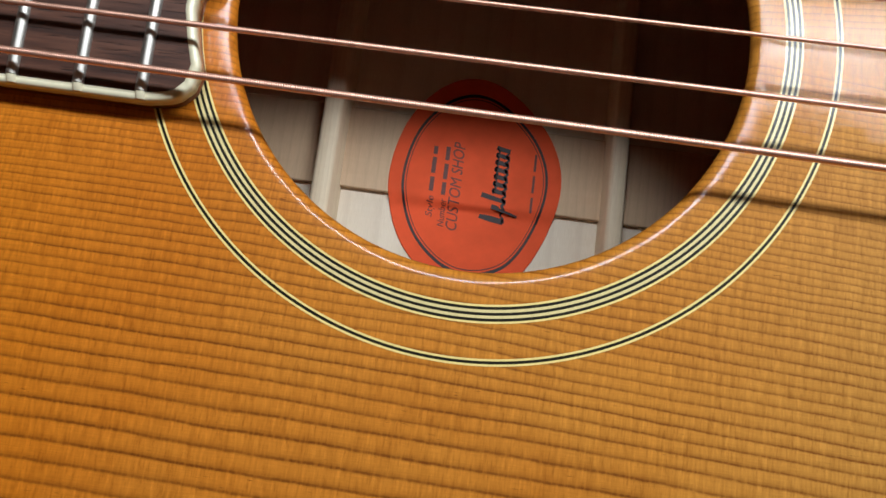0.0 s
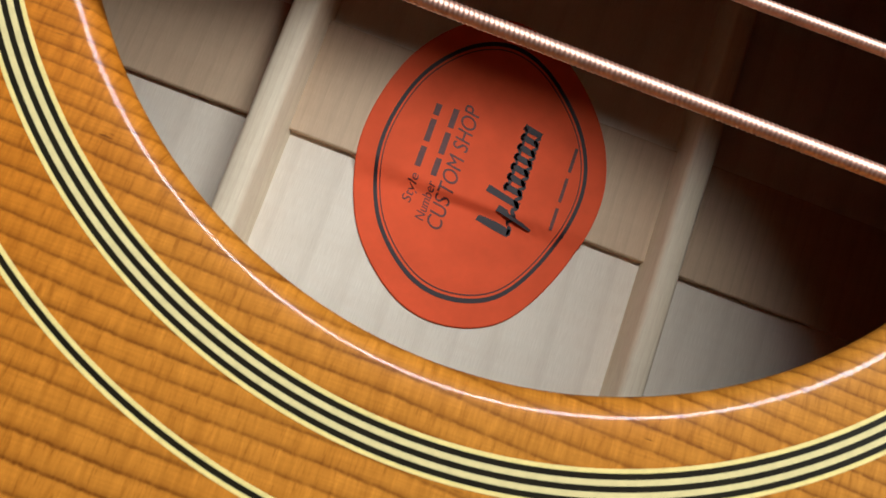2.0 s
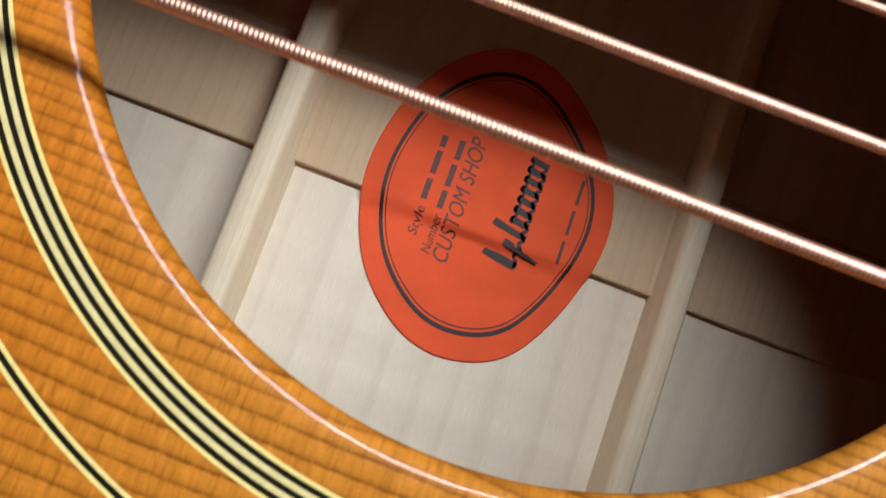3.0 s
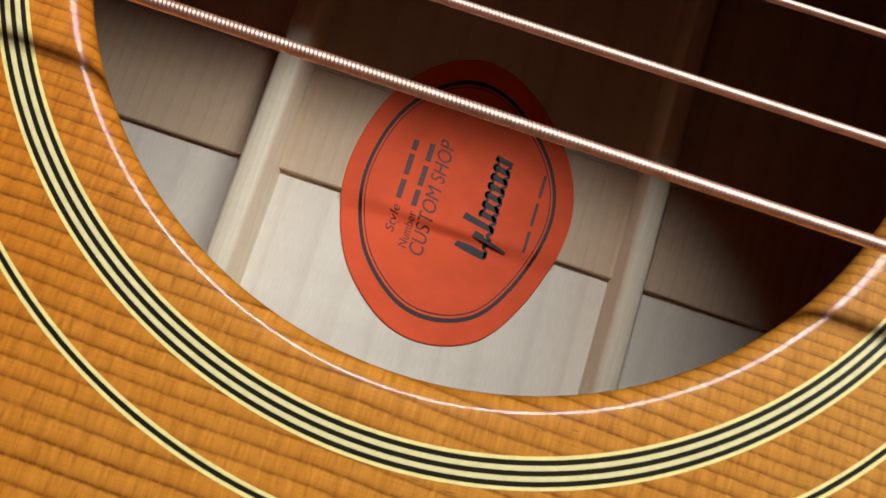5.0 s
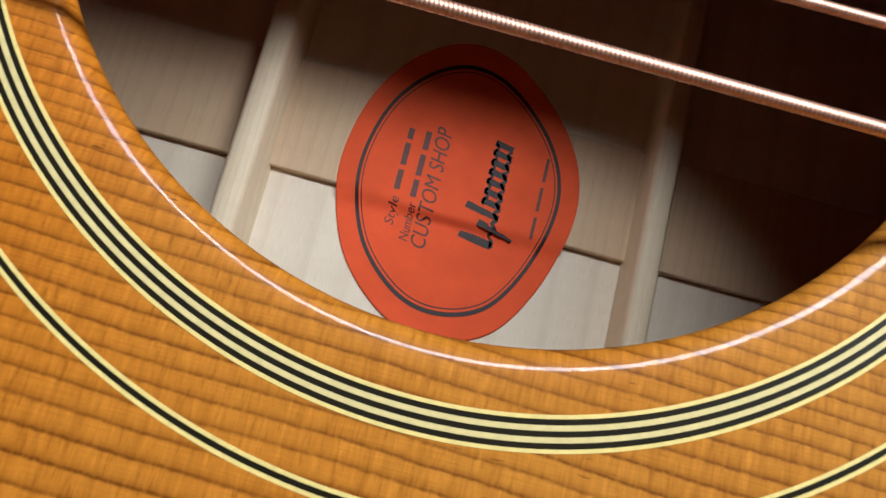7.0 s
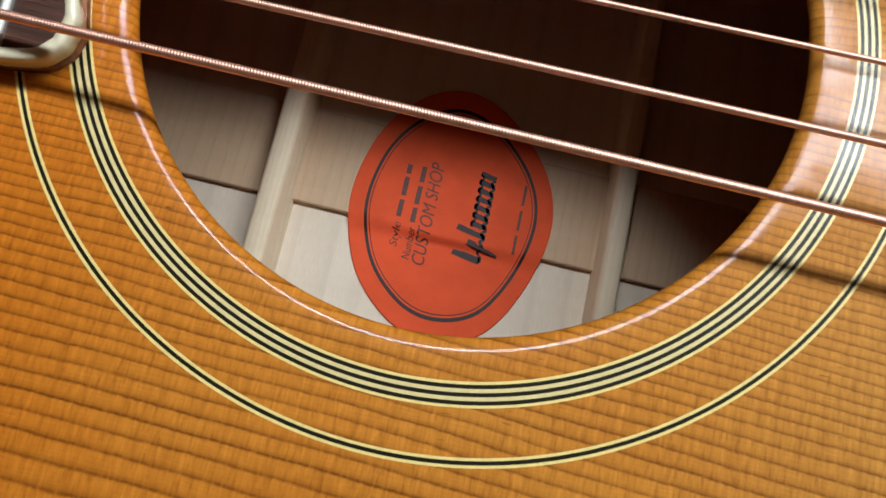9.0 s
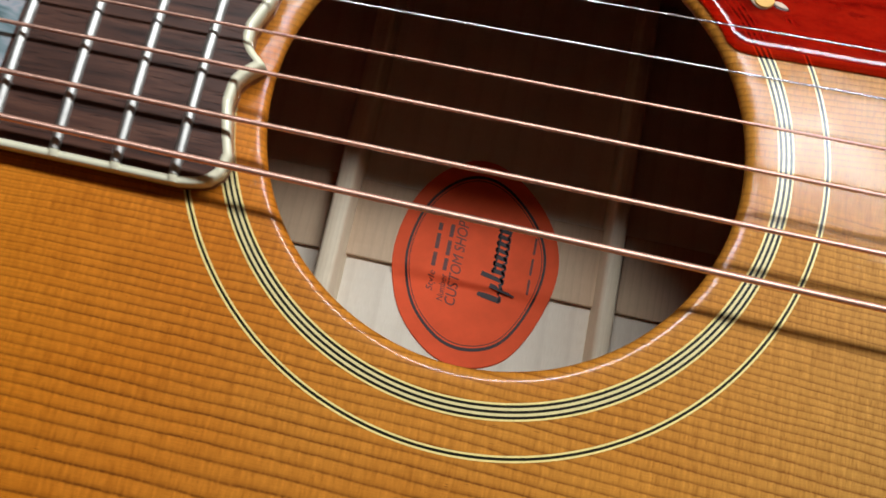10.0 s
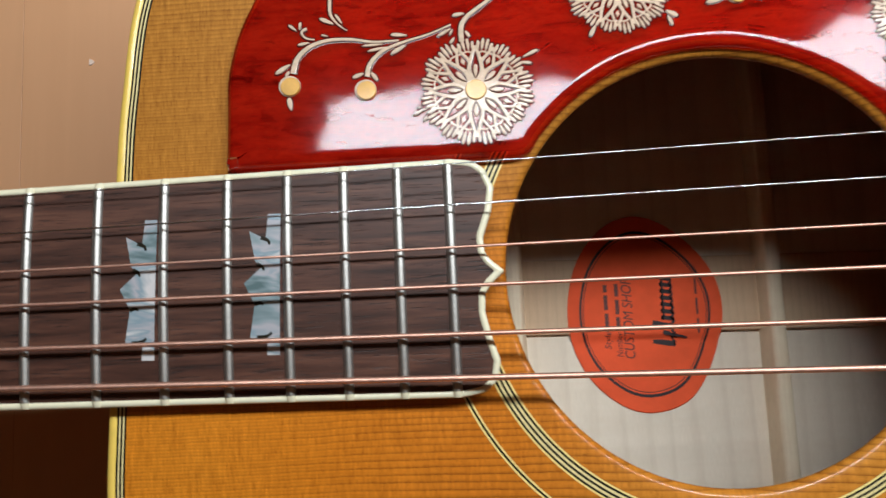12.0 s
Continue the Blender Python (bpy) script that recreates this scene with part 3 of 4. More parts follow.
s.cap([(x, y, label_z(x, y)) for x, y in rings[-1]])
paper = part("paper_label", s.mesh("paper_label", PAPER), guitar, "orange oval paper label with black print glued inside")


def print_ring(q0, q1):
    s = Shape()
    s.grid([[(LCX + (x - LCX) * q, LCY + (y - LCY) * q, label_z(LCX + (x - LCX) * q, LCY + (y - LCY) * q) + 0.06) for x, y in lab] for q in (q0, (q0 + q1) / 2, q1)], close_v=True)
    part("printed_oval", s.mesh("printed_oval", INK), paper, "black printed oval line")


print_ring(0.845, 0.815)
print_ring(0.798, 0.790)


def ink_bar(x0, x1, y0, y1):
    s = Shape()
    n = max(2, int(abs(y1 - y0) / 1.0) + 1)
    ys = np.linspace(y0, y1, n)
    s.grid([[(x0, y, label_z(x0, y) + 0.07), (x1, y, label_z(x1, y) + 0.07)] for y in ys])
    part("printed_bar", s.mesh("printed_bar", THIN_INK), paper, "dark printed bar")


# ---- strings ----
STRING_A = [26.2, 16.3, 6.2, -2.9, -14.0, -24.0]
STRING_D = [0.31, 0.42, 0.62, 0.84, 1.09, 1.38]


def string_y(i, x):
    return STRING_A[i] + (2.5 - i) * 0.0078 * x


def string_z(x):
    return 9.8 + 0.0060 * x


def make_string(i):
    R, wound = STRING_D[i] / 2, i >= 2
    s = Shape()
    pitch = 0.30 + 0.13 * (i - 2) / 3
    sides = 12
    if wound:
        xs = list(np.linspace(-500, -112, 30)) + list(np.arange(-111.5, 111.5, pitch / 4)) + list(np.linspace(112, 137, 4))
    else:
        xs = list(np.linspace(-500, 137, 90))
    rows = []
    amp = R * 0.06
    for x in xs:
        near = wound and abs(x) < 111.6
        row = []
        for k in range(sides):
            th = 2 * math.pi * k / sides
            r = R + (amp * (abs(math.cos(math.pi * x / pitch - th * 0.5)) * 2 - 1.3) if near else 0)
            row.append((x, string_y(i, x) + r * math.cos(th), string_z(x) + r * math.sin(th)))
        rows.append(row)
    s.grid(rows, close_v=True)
    lbl = "wound bronze string" if wound else "plain steel string"
    part("string", s.mesh("string", BRONZE if wound else STEEL), guitar, lbl)


for i in range(6):
    make_string(i)

# ---- fretboard ----
X20, SCALE = -62.8, 628.65


def fret_x(n):
    return X20 - SCALE * (2 ** (-n / 12.0) - 2 ** (-20 / 12.0))


NUT_X = fret_x(0)


def half_width(x):
    return 27.3 + (x + 63) * 0.0150


END = [(-27.35, -62.5), (-27.2, -60.3), (-26.2, -56.2), (-23.6, -53.7), (-19.5, -52.9), (-14.2, -54.5), (-8.6, -55.8), (-4.4, -55.6), (-2.4, -54.3), (-0.9, -52.7), (0.6, -51.0),
       (2.0, -52.6), (3.2, -54.0), (5.2, -55.3), (8.5, -55.5), (14.6, -53.3), (20.0, -52.5), (24.6, -54.4), (26.8, -57.4), (27.3, -60.5), (27.35, -62.5)]
EY = np.array([p[0] for p in END])
EX = np.array([p[1] for p in END])
fine_y = np.linspace(-27.35, 27.35, 220)
fine_x = np.interp(fine_y, EY, EX)
smooth = fine_x.copy()
for _ in range(3):
    smooth[1:-1] = (smooth[:-2] + 2 * smooth[1:-1] + smooth[2:]) / 4
keep = np.abs(fine_y - 0.6) < 0.5
fine_x = np.where(keep, fine_x, smooth)


def end_x(y, inset=0.0):
    """Where the fretboard's scalloped end lies at y, moved in by inset."""
    if inset <= 0:
        return float(np.interp(y, fine_y, fine_x))
    best = 1e9
    for dy in np.linspace(-inset, inset, 25):
        yy = min(max(y + dy, -27.35), 27.35)
        best = min(best, float(np.interp(yy, fine_y, fine_x)) - math.sqrt(max(inset * inset - dy * dy, 0)))
    return best


def board_z(x, y):
    return 6.35 + 0.0030 * (x + 60) - y * y / (2 * 305.0)


BIND = 1.5
s = Shape()
vs = np.linspace(-1, 1, 121)
top_rows, low_rows = [], []
for u in np.linspace(0, 1, 14):
    row, low = [], []
    for v in vs:
        y1 = v * (27.3 - BIND)
        xe = end_x(y1, BIND)
        x = NUT_X + (xe - NUT_X) * u
        y = v * (half_width(x) - BIND)
        row.append((x, y, board_z(x, y)))
        low.append((x, y, 0.05))
    top_rows.append(row)
    low_rows.append(low)
s.grid(top_rows)
s.grid([top_rows[-1], low_rows[-1]])
s.grid([top_rows[0], low_rows[0]])
s.grid([[r[0] for r in top_rows], [r[0] for r in low_rows]])
s.grid([[r[-1] for r in top_rows], [r[-1] for r in low_rows]])
s.grid(low_rows)
me = s.mesh("fretboard", ROSEWOOD)
me.polygons.foreach_set("use_smooth", [False] * len(me.polygons))
fretboard = part("fretboard", me, guitar, "dark rosewood fretboard end with a scalloped tip")

# binding: down one side, round the scalloped end and back
path = []
for x in np.linspace(NUT_X, -64, 40):
    path.append((x, -half_width(x)))
for y in np.linspace(-27.3, 27.3, 180):
    path.append((end_x(y), y))
for x in np.linspace(-64, NUT_X, 40):
    path.append((x, half_width(x)))


def inset_path(pts, d):
    out = []
    for i, (x, y) in enumerate(pts):
        if -62.6 < x and abs(y) < 27.2:
            yi = y * (27.3 - d) / 27.3
            out.append((end_x(yi, d), yi))
        else:
            out.append((x - (d if x > -64 else 0) * 0.2, y - math.copysign(d, y)))
    return out


p0, p1, p2 = path, inset_path(path, 0.35), inset_path(path, BIND)
s = Shape()
s.grid([[(x, y, 2.3) for x, y in p2], [(x, y, 2.3) for x, y in p0], [(x, y, board_z(x, y) - 0.55) for x, y in p0], [(x, y, board_z(x, y) - 0.12) for x, y in p1],
        [(x, y, board_z(x, y) + 0.02) for x, y in p2], [(x, y, 2.31) for x, y in p2]])
part("board_binding", s.mesh("board_binding", CREAM), fretboard, "cream binding along the fretboard edge")

# the neck's tongue carries the board on the top
s = Shape()
s.grid([[(x, y, z) for x, y in p] for p, z in ((p1, 0.03), (p1, 2.29), (p2, 2.29))])
part("tongue", s.mesh("tongue", NECKWOOD), guitar, "brown wooden tongue under the fretboard end")

for n in range(1, 21):
    x = fret_x(n)
    w = half_width(x) - BIND - 0.1
    s = Shape()
    rows = []
    for y in np.linspace(-w, w, 25):
        z = board_z(x, y) - 0.02
        rows.append([(x + dx, y, z + dz) for dx, dz in ((-1.15, 0), (-1.0, 0.42), (-0.62, 0.82), (-0.2, 1.0), (0.2, 1.0), (0.62, 0.82), (1.0, 0.42), (1.15, 0))])
    s.grid(rows)
    s.cap(rows[0])
    s.cap(rows[-1])
    part("fret", s.mesh("fret", NICKEL), fretboard, "polished nickel fret wire")
    for sign in (-1, 1):
        s = Shape()
        ya = sign * (w + 0.02)
        yb = sign * (half_width(x) - 0.15)
        rows = []
        for y, q in ((ya, 1.0), ((ya + yb) / 2, 0.85), (yb, 0.35)):
            z = board_z(x, y) - 0.1
            rows.append([(x + dx * (0.7 + 0.3 * q), y, z + dz * q) for dx, dz in ((-1.1, -0.1), (-0.9, 0.5), (-0.4, 0.85), (0.4, 0.85), (0.9, 0.5), (1.1, -0.1))])
        s.grid(rows)
        s.cap(rows[-1])
        part("binding_nib", s.mesh("binding_nib", CREAM), fretboard)

INLAY = [(-2.9, 16.4), (0.0, 16.3), (-0.2, 5.9), (-0.4, -2.4), (-0.7, -16.0), (-3.6, -15.9), (-3.4, -11.8), (-7.4, -12.0), (-6.2, -4.4), (-8.6, 0.5), (-4.7, 3.9), (-6.0, 5.6), (-7.3, 12.6), (-3.5, 10.4)]


def inlay(x0):
    s = Shape()
    bm = bmesh.new()
    vs = [bm.verts.new(((x0 + x) * MM, y * MM, 0)) for x, y in INLAY]
    f = bm.faces.new(vs)
    bmesh.ops.triangulate(bm, faces=[f])
    bmesh.ops.subdivide_edges(bm, edges=bm.edges[:], cuts=3, use_grid_fill=True)
    for v in bm.verts:
        v.co.z = (board_z(v.co.x / MM, v.co.y / MM) + 0.05) * MM
    bmesh.ops.recalc_face_normals(bm, faces=bm.faces)
    me = bpy.data.meshes.new("inlay")
    bm.to_mesh(me)
    bm.free()
    me.materials.append(PEARL)
    part("inlay", me, fretboard, "mother-of-pearl inlay shaped like a stylised bird crest")


def inlay_cut(pts):
    """A thin dark saw line filled with wood dust, a hair above the pearl."""
    s = Shape()
    s.stroke(spline(pts, 4), lambda t: 1.0 - 0.5 * t, lambda x, y: board_z(x, y) + 0.05, 0.03)
    part("inlay_cut", s.mesh("inlay_cut", BLACK_PLY), fretboard)


for n in (15, 17):
    x0 = fret_x(n) - 1.5
    inlay(x0)
    inlay_cut([(x0 - 5.6, 4.9), (x0 - 4.4, 4.2), (x0 - 3.9, 3.3)])
    inlay_cut([(x0 - 4.6, 10.9), (x0 - 3.0, 10.2), (x0 - 2.6, 9.2)])
    inlay_cut([(x0 - 6.2, -4.4), (x0 - 5.0, -4.1), (x0 - 4.2, -4.5)])
    inlay_cut([(x0 - 5.8, -11.9), (x0 - 3.6, -11.7), (x0 - 2.4, -10.9)])

# neck under the board, nut and bridge carry the strings
s = Shape()
rows = []
for x in np.linspace(NUT_X, -142.6, 12):
    w = half_width(x) - 0.6
    rows.append([(x, w * math.cos(a), 0.03 - (15 + 3 * (x - NUT_X) / 350) * math.sin(a)) for a in np.linspace(0, math.pi, 15)])
s.grid(rows)
s.cap(rows[0])
s.cap(rows[-1])
part("neck", s.mesh("neck", NECKWOOD), guitar, "brown mahogany neck")
s = Shape()
box(s, NUT_X - 5, NUT_X - 0.02, -21.5, 21.5, 0.05, 7.0, 0.6)
part("nut", s.mesh("nut", RELIEF), guitar)
s = Shape()
box(s, 122, 152, -78, 78, 0.03, 8.5, 2.0)
bridge = part("bridge", s.mesh("bridge", ROSEWOOD), guitar, "rosewood bridge")
s = Shape()
box(s, 133.5, 136.5, -38, 38, 8.5, 10.0, 0.4)
part("saddle", s.mesh("saddle", RELIEF), bridge)

# ---- pickguard ----
arc_r = 52.1
P0 = []
P0 += [(-115.2, y) for y in (33, 38, 44, 50)]
P0 += [(-114.2, 56), (-112.4, 62.5), (-109.2, 69.5), (-101, 84), (-80, 100), (-40, 108), (20, 110), (70, 104), (102, 86), (114, 62), (112, 42), (104, 32.5), (96, 28.6), (85, 28.1), (70, 27.8), (58, 27.5), (49.0, 27.3)]
P0 += [(45.6, 27.6), (42.8, 29.4)]
a0, a1 = math.radians(37.6), math.radians(142.4)
P0 += [(arc_r * math.cos(a0 + (a1 - a0) * k / 16), arc_r * math.sin(a0 + (a1 - a0) * k / 16)) for k in range(17)]
P0 += [(-42.9, 29.2), (-45.6, 27.6), (-50, 27.3), (-60, 27.3), (-80, 27.3), (-100, 27.3), (-112, 27.3), (-114.6, 27.35), (-115.1, 28.0)]
guard_out = spline(P0, 6, True)


RISE_Y = np.linspace(20.0, 110.0, 91)
RISE_S = np.interp(RISE_Y, (20, 60, 74, 86, 100), (0.080, 0.080, 0.040, 0.022, 0.0))
RISE_Z = np.cumsum(RISE_S[::-1])[::-1]


def guard_z(x, y):
    """The guard's face: its edge towards the hole has lifted with age, so that it leans."""
    lean = float(np.interp(x, (-105, -70, -52, -40, -32, -22, 8, 16, 20, 25, 35, 44), (1.08, 1.02, 0.96, 0.94, 1.08, 1.35, 1.30, 0.95, 0.75, 0.62, 0.47, 0.35)))
    return 0.35 + lean * float(np.interp(y, RISE_Y, RISE_Z))


def inset_closed(pts, d):
    n, out = len(pts), []
    for i in range(n):
        ax, ay = pts[i - 2]
        bx, by = pts[(i + 2) % n]
        tx, ty = bx - ax, by - ay
        l = math.hypot(tx, ty) or 1
        out.append((pts[i][0] + ty / l * d, pts[i][1] - tx / l * d))
    return out


area = sum(p[0] * q[1] - q[0] * p[1] for p, q in zip(guard_out, guard_out[1:] + guard_out[:1]))
sg = 1.0 if area < 0 else -1.0
s = Shape()
rows = [[(x, y, 0.03) for x, y in guard_out]]
for d, up in ((0.0, 0.30), (0.25, 0.60), (0.70, 0.80), (1.3, 0.91), (2.1, 0.975), (3.2, 1.0)):
    ring = inset_closed(guard_out, d * sg)
    rows.append([(x, y, 0.03 + (guard_z(x, y) - 0.03) * up) for x, y in ring])
s.grid(rows, close_v=True)
me = s.mesh("pickguard", GUARD)
bm = bmesh.new()
bm.from_mesh(me)
bm.verts.ensure_lookup_table()
rim_verts = [bm.verts[len(bm.verts) - len(guard_out) + i] for i in range(len(guard_out))]
cap = bm.faces.new(rim_verts)
geom = [cap] + list(cap.edges) + list(cap.verts)
cuts = [((0, c, 0), (0, 1, 0)) for c in range(30, 108, 2)] + [((c, 0, 0), (1, 0, 0)) for c in range(-112, 114, 3)]
for co, no in cuts:
    cut = bmesh.ops.bisect_plane(bm, geom=geom, plane_co=Vector(co) * MM, plane_no=no, dist=1e-7)
    geom = list(dict.fromkeys(cut["geom"]))
for g in geom:
    if isinstance(g, bmesh.types.BMVert):
        g.co.z = guard_z(g.co.x / MM, g.co.y / MM) * MM
bmesh.ops.recalc_face_normals(bm, faces=bm.faces)
rim_of = (len(guard_out)) * 4
bm.faces.ensure_lookup_table()
for f in bm.faces:
    f.smooth = True
    # the rounded rim is thin and lets more light through; its glow is also in its dye
    f.material_index = 1 if f.index < rim_of else 0
bm.to_mesh(me)
bm.free()
me.materials.append(GUARD_RIM)
guard = part("pickguard", me, guitar, "glossy clear red pickguard with raised ivory flowers")


def teardrop(cx, cy, ang, length, width, n=10):
    """Outline of a drop that points outwards along ang, from its narrow foot at (cx, cy)."""
    pts = []
    for k in range(n):
        u = 2 * math.pi * k / n
        l = (1 - math.cos(u)) / 2
        w = math.sin(u) * width / 2 * (0.55 + 0.45 * l)
        pts.append((cx + math.cos(ang) * l * length - math.sin(ang) * w, cy + math.sin(ang) * l * length + math.cos(ang) * w))
    return pts


def polar(cx, cy, r, a):
    return (cx + r * math.cos(a), cy + r * math.sin(a))


def relief_mesh(name, raised, edge_shade):
    """Ivory relief and the dark red edge that paints shade round it, in one mesh."""
    k, ivory_faces = len(raised.v), len(raised.f)
    me = raw_mesh(name, raised.v + edge_shade.v, raised.f + [tuple(i + k for i in f) for f in edge_shade.f], RELIEF, False)
    me.materials.append(EDGE_SHADE)
    me.polygons.foreach_set("material_index", [0] * ivory_faces + [1] * len(edge_shade.f))
    return me


def flower(cx, cy, R, turn):
    """A lace-like blossom: eight open pointed petals, a pointed frame between each two, fans of drops in the gaps."""
    s, edge_shade = Shape(), Shape()
    st = math.pi / 8

    def at(r, a):
        return polar(cx, cy, R * r, a)

    for k in range(8):
        a = turn + 2 * math.pi * k / 8
        b = a + st
        wob = 1 + 0.03 * math.sin(k * 2.3 + cx)
        for side in (-1, 1):
            petal = [at(0.17, a + side * 0.16), at(0.30, a + side * 0.30), at(0.44, a + side * 0.255), at(0.64, a + side * 0.10), at(0.84 * wob, a)]
            s.stroke(spline(petal, 5), lambda t: R * (0.090 - 0.030 * t), guard_z, 0.34)
            edge_shade.stroke(spline(petal, 5), lambda t: R * (0.140 - 0.030 * t), guard_z, 0.05 + 0.002 * k)
            web = [at(0.37, b + side * 0.02), at(0.52, b + side * 0.20), at(0.66, b + side * 0.115), at(0.86 * wob, b)]
            s.stroke(spline(web, 5), lambda t: R * (0.066 - 0.016 * t), guard_z, 0.40)
            edge_shade.stroke(spline(web, 5), lambda t: R * (0.112 - 0.016 * t), guard_z, 0.07 + 0.002 * k)
            # the fan between a petal's tip and the frame beside it
            mid = a + side * st / 2
            rail = [at(0.70, a + side * 0.075), at(0.735, mid), at(0.72, b if side > 0 else a - st)]
            s.stroke(spline(rail, 5), lambda t: R * 0.038, guard_z, 0.30)
            for q, far in ((-0.135, 0.94), (-0.046, 1.0), (0.046, 1.0), (0.135, 0.95)):
                s.dome(teardrop(*at(0.745, mid + q), mid + q * 1.15, R * (far * wob - 0.745), R * 0.076), guard_z, 0.38)
                edge_shade.dome(teardrop(*at(0.745, mid + q), mid + q * 1.15, R * (far * wob - 0.720), R * 0.125), guard_z, 0.05)
        s.dome(teardrop(*at(0.24, a), a, R * 0.25, R * 0.10, 12), guard_z, 0.40)
        s.dome([at(0.50, b), at(0.575, b + 0.075), at(0.66, b), at(0.575, b - 0.075)], guard_z, 0.34)
    hub = [at(0.19, 2 * math.pi * k / 40) for k in range(41)]
    s.stroke(hub, lambda t: R * 0.06, guard_z, 0.40)
    part("flower", relief_mesh("flower", s, edge_shade), guard, "raised ivory lace-like blossom")
    gold(cx, cy, 2.5)


def gold(cx, cy, r, collar=0.0):
    if collar:
        s = Shape()
        s.dome([polar(cx - 0.25, cy + 0.2, r + collar, 2 * math.pi * k / 28) for k in range(28)], guard_z, 0.45, ((0, 0), (0.0, 0.8), (0.12, 1.0)))
        part("dot_collar", s.mesh("dot_collar", RELIEF), guard)
    s = Shape()
    s.dome([polar(cx, cy, r, 2 * math.pi * k / 28) for k in range(28)], guard_z, 0.75, ((0, 0), (0.0, 0.8), (0.12, 1.0)))
    part("gold_dot", s.mesh("gold_dot", GOLD_DOT), guard, "round flat gold dot")


def sprig(strokes, drops):
    s, edge_shade = Shape(), Shape()
    for pts, w0, w1 in strokes:
        s.stroke(spline(pts, 7), lambda t: w0 + (w1 - w0) * t, guard_z, 0.50)
        edge_shade.stroke(spline(pts, 7), lambda t: w0 + 0.8 + (w1 - w0) * t, guard_z, 0.08)
    for k, (x, y, deg, l, w) in enumerate(drops):
        b = math.radians(deg)
        s.dome(teardrop(x, y, b, l, w), guard_z, 0.44)
        edge_shade.dome(teardrop(x - 0.35 * math.cos(b), y - 0.35 * math.sin(b), b, l + 0.7, w + 0.7), guard_z, 0.09 + 0.004 * k)
    part("vine", relief_mesh("vine", s, edge_shade), guard, "raised ivory vine with small leaves")


flower(-55.3, 44.0, 13.6, -0.03)
flower(-20.0, 68.3, 12.6, 0.3)
flower(51.4, 57.6, 12.9, 0.2)
for x, y in ((-99.4, 47.3), (-81.2, 45.3), (8.0, 64.4), (49.0, 40.2)):
    gold(x, y, 2.35, 0.3)
sprig([([(-98.8, 50.6), (-97.8, 54.4), (-94.8, 57.3), (-90.5, 58.7), (-84.9, 58.7), (-79.3, 57.7), (-73.2, 57.8)], 1.5, 0.5)],
      [(-99.4, 53.2, -147, 4.5, 1.6), (-99.7, 51.5, -121, 1.8, 1.0), (-99.3, 41.4, 99, 3.4, 1.6)])
sprig([([(-93.5, 59.2), (-95.6, 59.7), (-96.7, 61.0), (-96.3, 61.9), (-95.4, 62.1)], 0.4, 0.8)],
      [(-97.9, 61.7, 140, 2.8, 1.0), (-97.3, 61.9, 82, 2.2, 0.9), (-94.8, 58.5, -170, 3.0, 1.1), (-90.2, 59.8, 164, 1.9, 0.7)])
sprig([([(-89.7, 70.6), (-89.8, 66.4), (-89.0, 64.3), (-87.4, 62.5), (-85.6, 61.1)], 1.0, 0.2)],
      [(-88.8, 62.9, 153, 4.1, 1.4), (-86.8, 62.9, 123, 3.3, 0.9)])
sprig([([(-81.0, 48.8), (-80.3, 51.9), (-77.6, 54.9), (-74.2, 56.5), (-71.1, 57.5), (-66.0, 58.9), (-60.5, 61.1)], 1.3, 0.4)],
      [(-81.7, 49.8, -160, 3.1, 1.4), (-80.1, 50.1, -56, 2.8, 1.3), (-71.0, 58.9, 174, 4.3, 1.3), (-76.7, 57.0, -178, 5.6, 0.9), (-75.7, 56.2, -171, 5.3, 1.0), (-71.4, 56.5, -150, 4.5, 1.4)])
sprig([([(-50.5, 67.4), (-52.1, 66.2), (-54.2, 64.7), (-56.8, 62.6), (-58.1, 60.2), (-58.1, 56.4)], 0.8, 1.4)],
      [(-57.1, 63.8, -172, 3.1, 1.3), (-57.2, 59.3, -58, 2.0, 1.1), (-60.4, 60.1, -151, 4.1, 1.1), (-60.1, 59.9, -118, 1.8, 0.7), (-59.7, 57.8, -127, 2.1, 0.9)])
sprig([],
      [(-43.9, 51.6, 25, 4.3, 1.2), (-44.5, 50.4, -8, 2.9, 1.1), (-67.4, 40.1, -150, 3.4, 1.0), (-68.1, 40.6, -160, 1.2, 0.6), (-67.0, 38.4, -120, 1.7, 0.7), (-66.8, 40.0, -164, 2.3, 0.6)])
sprig([([(47.0, 40.9), (44.6, 41.7), (43.2, 43.6), (42.8, 46.0)], 2.4, 0.9)], [(54.6, 38.7, 160, 3.6, 1.7), (42.8, 45.4, 150, 2.6, 1.2)])
sprig([], [(6.0, 64.0, 195, 6.0, 1.8), (10.2, 65.2, 20, 4.4, 1.6), (11.0, 64.0, -25, 3.0, 1.0)])
sprig([], [(-26.0, 58.6, 240, 3.4, 1.4), (-9.4, 61.2, -30, 3.4, 1.6), (-9.0, 60.0, -70, 3.0, 1.2)])

# ---- printing on the label ----
# the maker's mark as plain heavy strokes; then small lines of print


def ink_stroke(pts, w0, w1):
    line = spline(pts, 6)
    n, rows = len(line), []
    for i, (x, y) in enumerate(line):
        ax, ay = line[max(i - 1, 0)]
        bx, by = line[min(i + 1, n - 1)]
        l = math.hypot(bx - ax, by - ay) or 1
        w = (w0 + (w1 - w0) * i / (n - 1)) / 2
        nx, ny = -(by - ay) / l * w, (bx - ax) / l * w
        rows.append([(x + nx, y + ny, label_z(x, y) + 0.07), (x - nx, y - ny, label_z(x, y) + 0.07)])
    s = Shape()
    s.grid(rows)
    part("printed_mark", s.mesh("printed_mark", INK), paper, "dark printed mark")


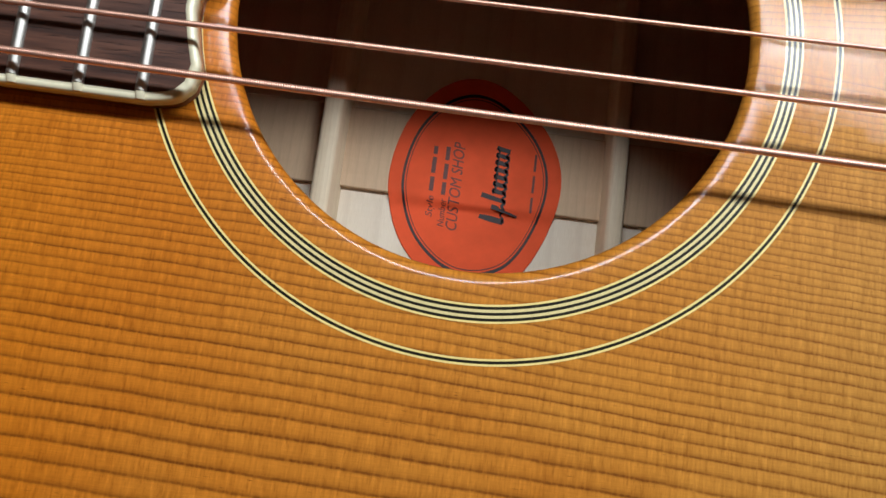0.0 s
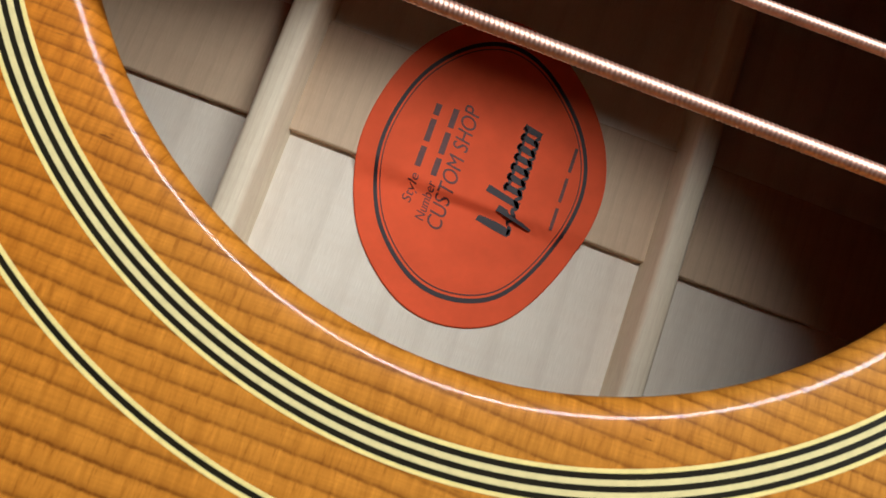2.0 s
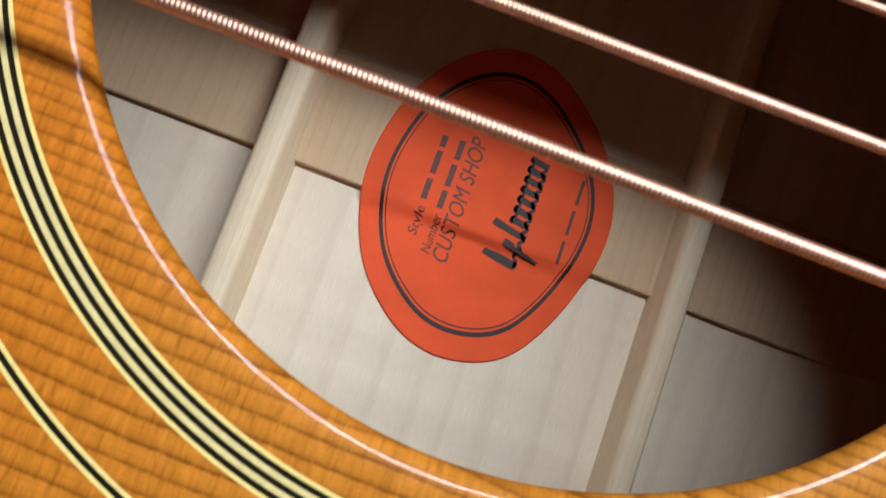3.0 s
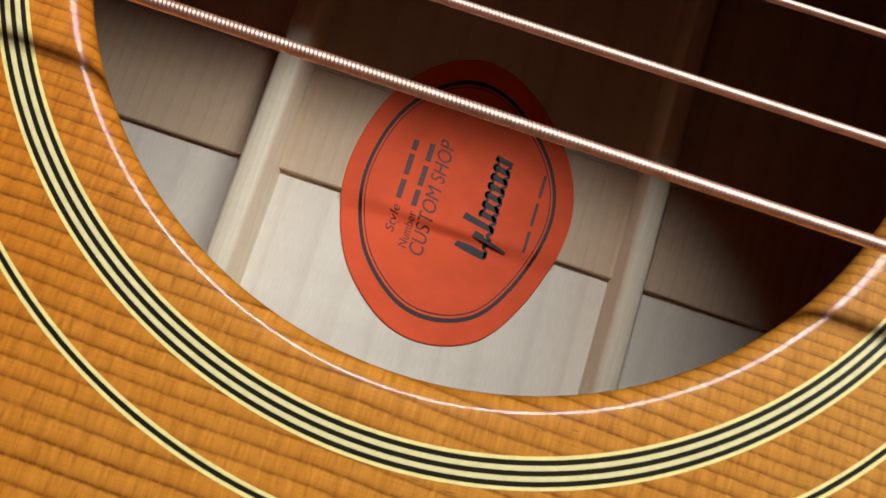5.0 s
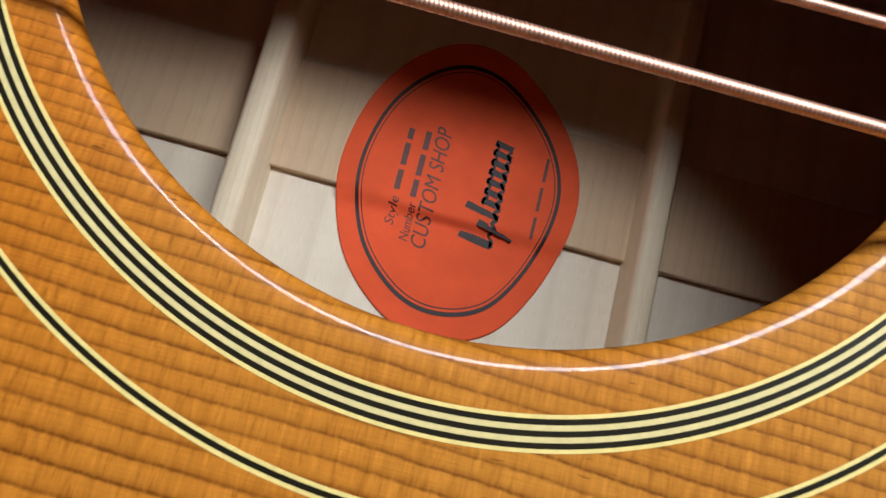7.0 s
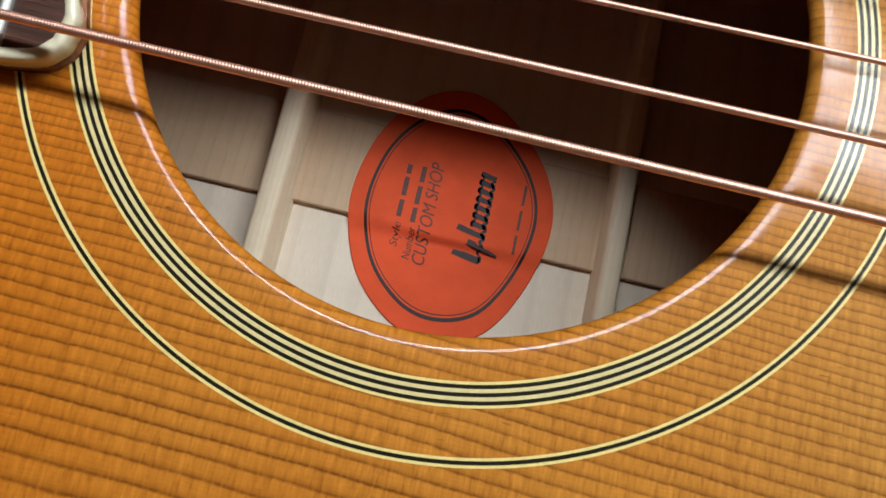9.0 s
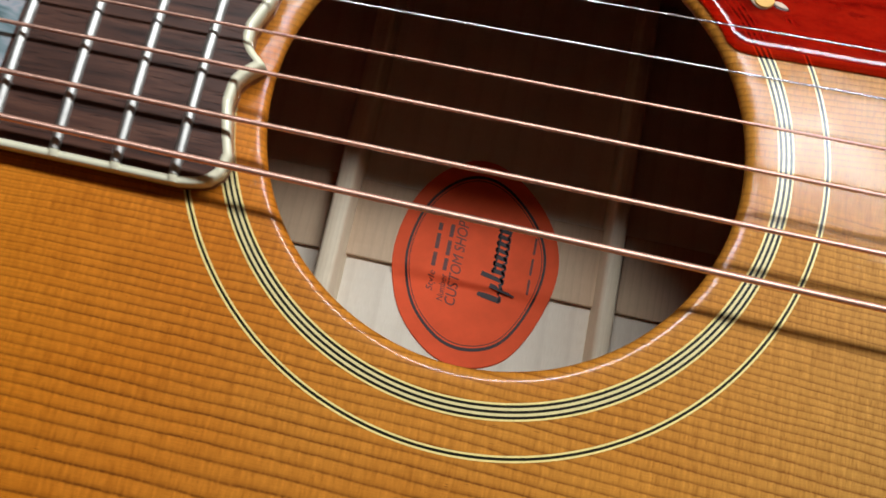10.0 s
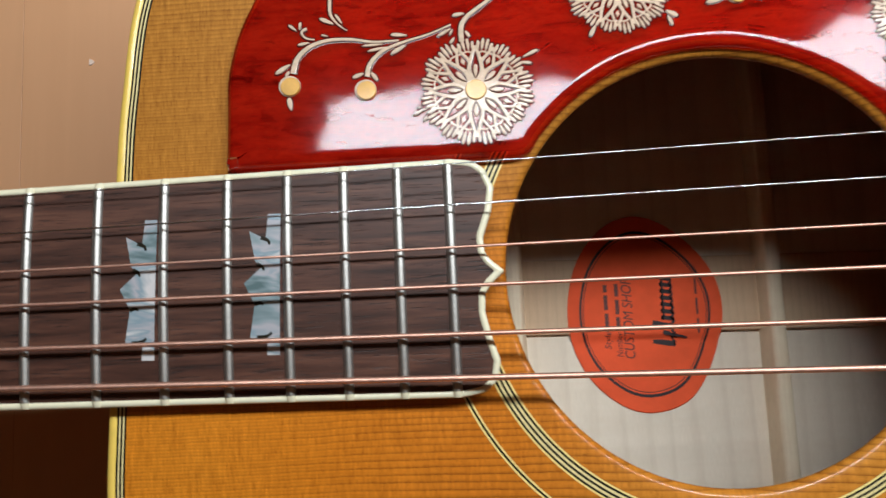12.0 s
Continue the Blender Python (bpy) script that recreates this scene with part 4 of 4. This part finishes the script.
def mark(pts, w0, w1):
    """Strokes of the mark; (along, up) from its foot, leaning forwards."""
    ink_stroke([(11.3 - v, -18.6 + u + 0.20 * v) for u, v in pts], w0, w1)


# two tall bars, a long one below them, then short bars tied by a thin wave
mark([(1.0, 7.9), (0.9, 4.2), (1.0, 0.4)], 2.0, 1.8)
mark([(4.4, 4.6), (4.3, 0.0), (4.2, -3.8)], 1.5, 1.2)
mark([(7.2, 8.0), (7.1, 4.0), (7.1, 0.3)], 1.6, 1.3)
for u in (9.6, 11.9, 14.3, 16.6, 18.9, 21.2, 23.4):
    mark([(u, 4.7), (u - 0.05, 2.6), (u, 0.5)], 1.5, 1.3)
mark([(0.6, 0.5)] + [(2.0 + 1.16 * q, 0.6 + 0.8 * (q % 2)) for q in range(19)], 0.9, 0.7)
mark([(8.6, 4.2)] + [(9.6 + 1.15 * q, 4.6 - 0.8 * (q % 2)) for q in range(13)], 0.7, 0.6)
for x, spans in ((-9.2, ((-11.4, -7.4), (-6.4, -1.4), (-0.2, 4.2))), (-13.1, ((-10.6, -6.0), (-4.8, 0.4), (1.4, 4.0))), (18.6, ((-14, -9), (-7.6, -2.0), (-0.6, 5.0)))):
    for y0, y1 in spans:
        ink_bar(x, x + (1.3 if x < 0 else 0.7), y0, y1)


def printed(text, x0, y0, size, width, slope):
    """A word that reads towards +y, its letters' feet towards +x."""
    crv = bpy.data.curves.new("printed_word", "FONT")
    crv.body = text
    crv.size = size * MM
    crv.offset = 0.0
    crv.shear = 0.22
    tmp = bpy.data.objects.new("tmp", crv)
    scene.collection.objects.link(tmp)
    deps = bpy.context.evaluated_depsgraph_get()
    word = bpy.data.meshes.new_from_object(tmp.evaluated_get(deps))
    bpy.data.objects.remove(tmp)
    word.materials.clear()
    word.materials.append(THIN_INK)
    xs = [v.co.x for v in word.vertices]
    wide = max(xs) - min(xs)
    for v in word.vertices:
        u, w = v.co.x * (width * MM / wide), v.co.y
        v.co = (x0 * MM - w - slope * u, y0 * MM + u, 0)
    # cut where the paper is creased, so that the print follows it
    bm = bmesh.new()
    bm.from_mesh(word)
    for c in np.arange(-17.0, -12.4, 0.5):
        bmesh.ops.bisect_plane(bm, geom=bm.verts[:] + bm.edges[:] + bm.faces[:], plane_co=(0, c * MM, 0), plane_no=(0, 1, 0), dist=1e-7)
    for v in bm.verts:
        v.co.z = (label_z(v.co.x / MM, v.co.y / MM) + 0.07) * MM
    bm.to_mesh(word)
    bm.free()
    part("printed_word", word, paper, "small black print")


printed("CUSTOM SHOP", -3.2, -22.4, 5.0, 28.0, 0.01)
printed("Number", -7.3, -21.4, 3.0, 8.6, 0.01)
printed("Style", -11.3, -18.6, 3.0, 6.2, 0.01)

# ---- floorboards ----
for x in np.arange(-229.0 - 118 * 10, 2380, 118.0):
    s = Shape()
    box(s, x, x + 117.9, -1990, 2490, FLOOR_Z - 12, FLOOR_Z, 0.12)
    part("plank", s.mesh("plank", PLANK, False), ground)

# a fleck of white paint on the boards
s = Shape()
s.dome([(-202 + 1.0 * math.cos(u) + 0.35 * math.cos(2 * u), 100.6 + 1.3 * math.sin(u)) for u in np.linspace(0, 2 * math.pi, 12, endpoint=False)], lambda x, y: FLOOR_Z + 0.01, 0.5)
fleck = new("paint_fleck", s.mesh("paint_fleck", FLECK))
tagged(fleck, "small white fleck of paint on the floorboards", "fleck")
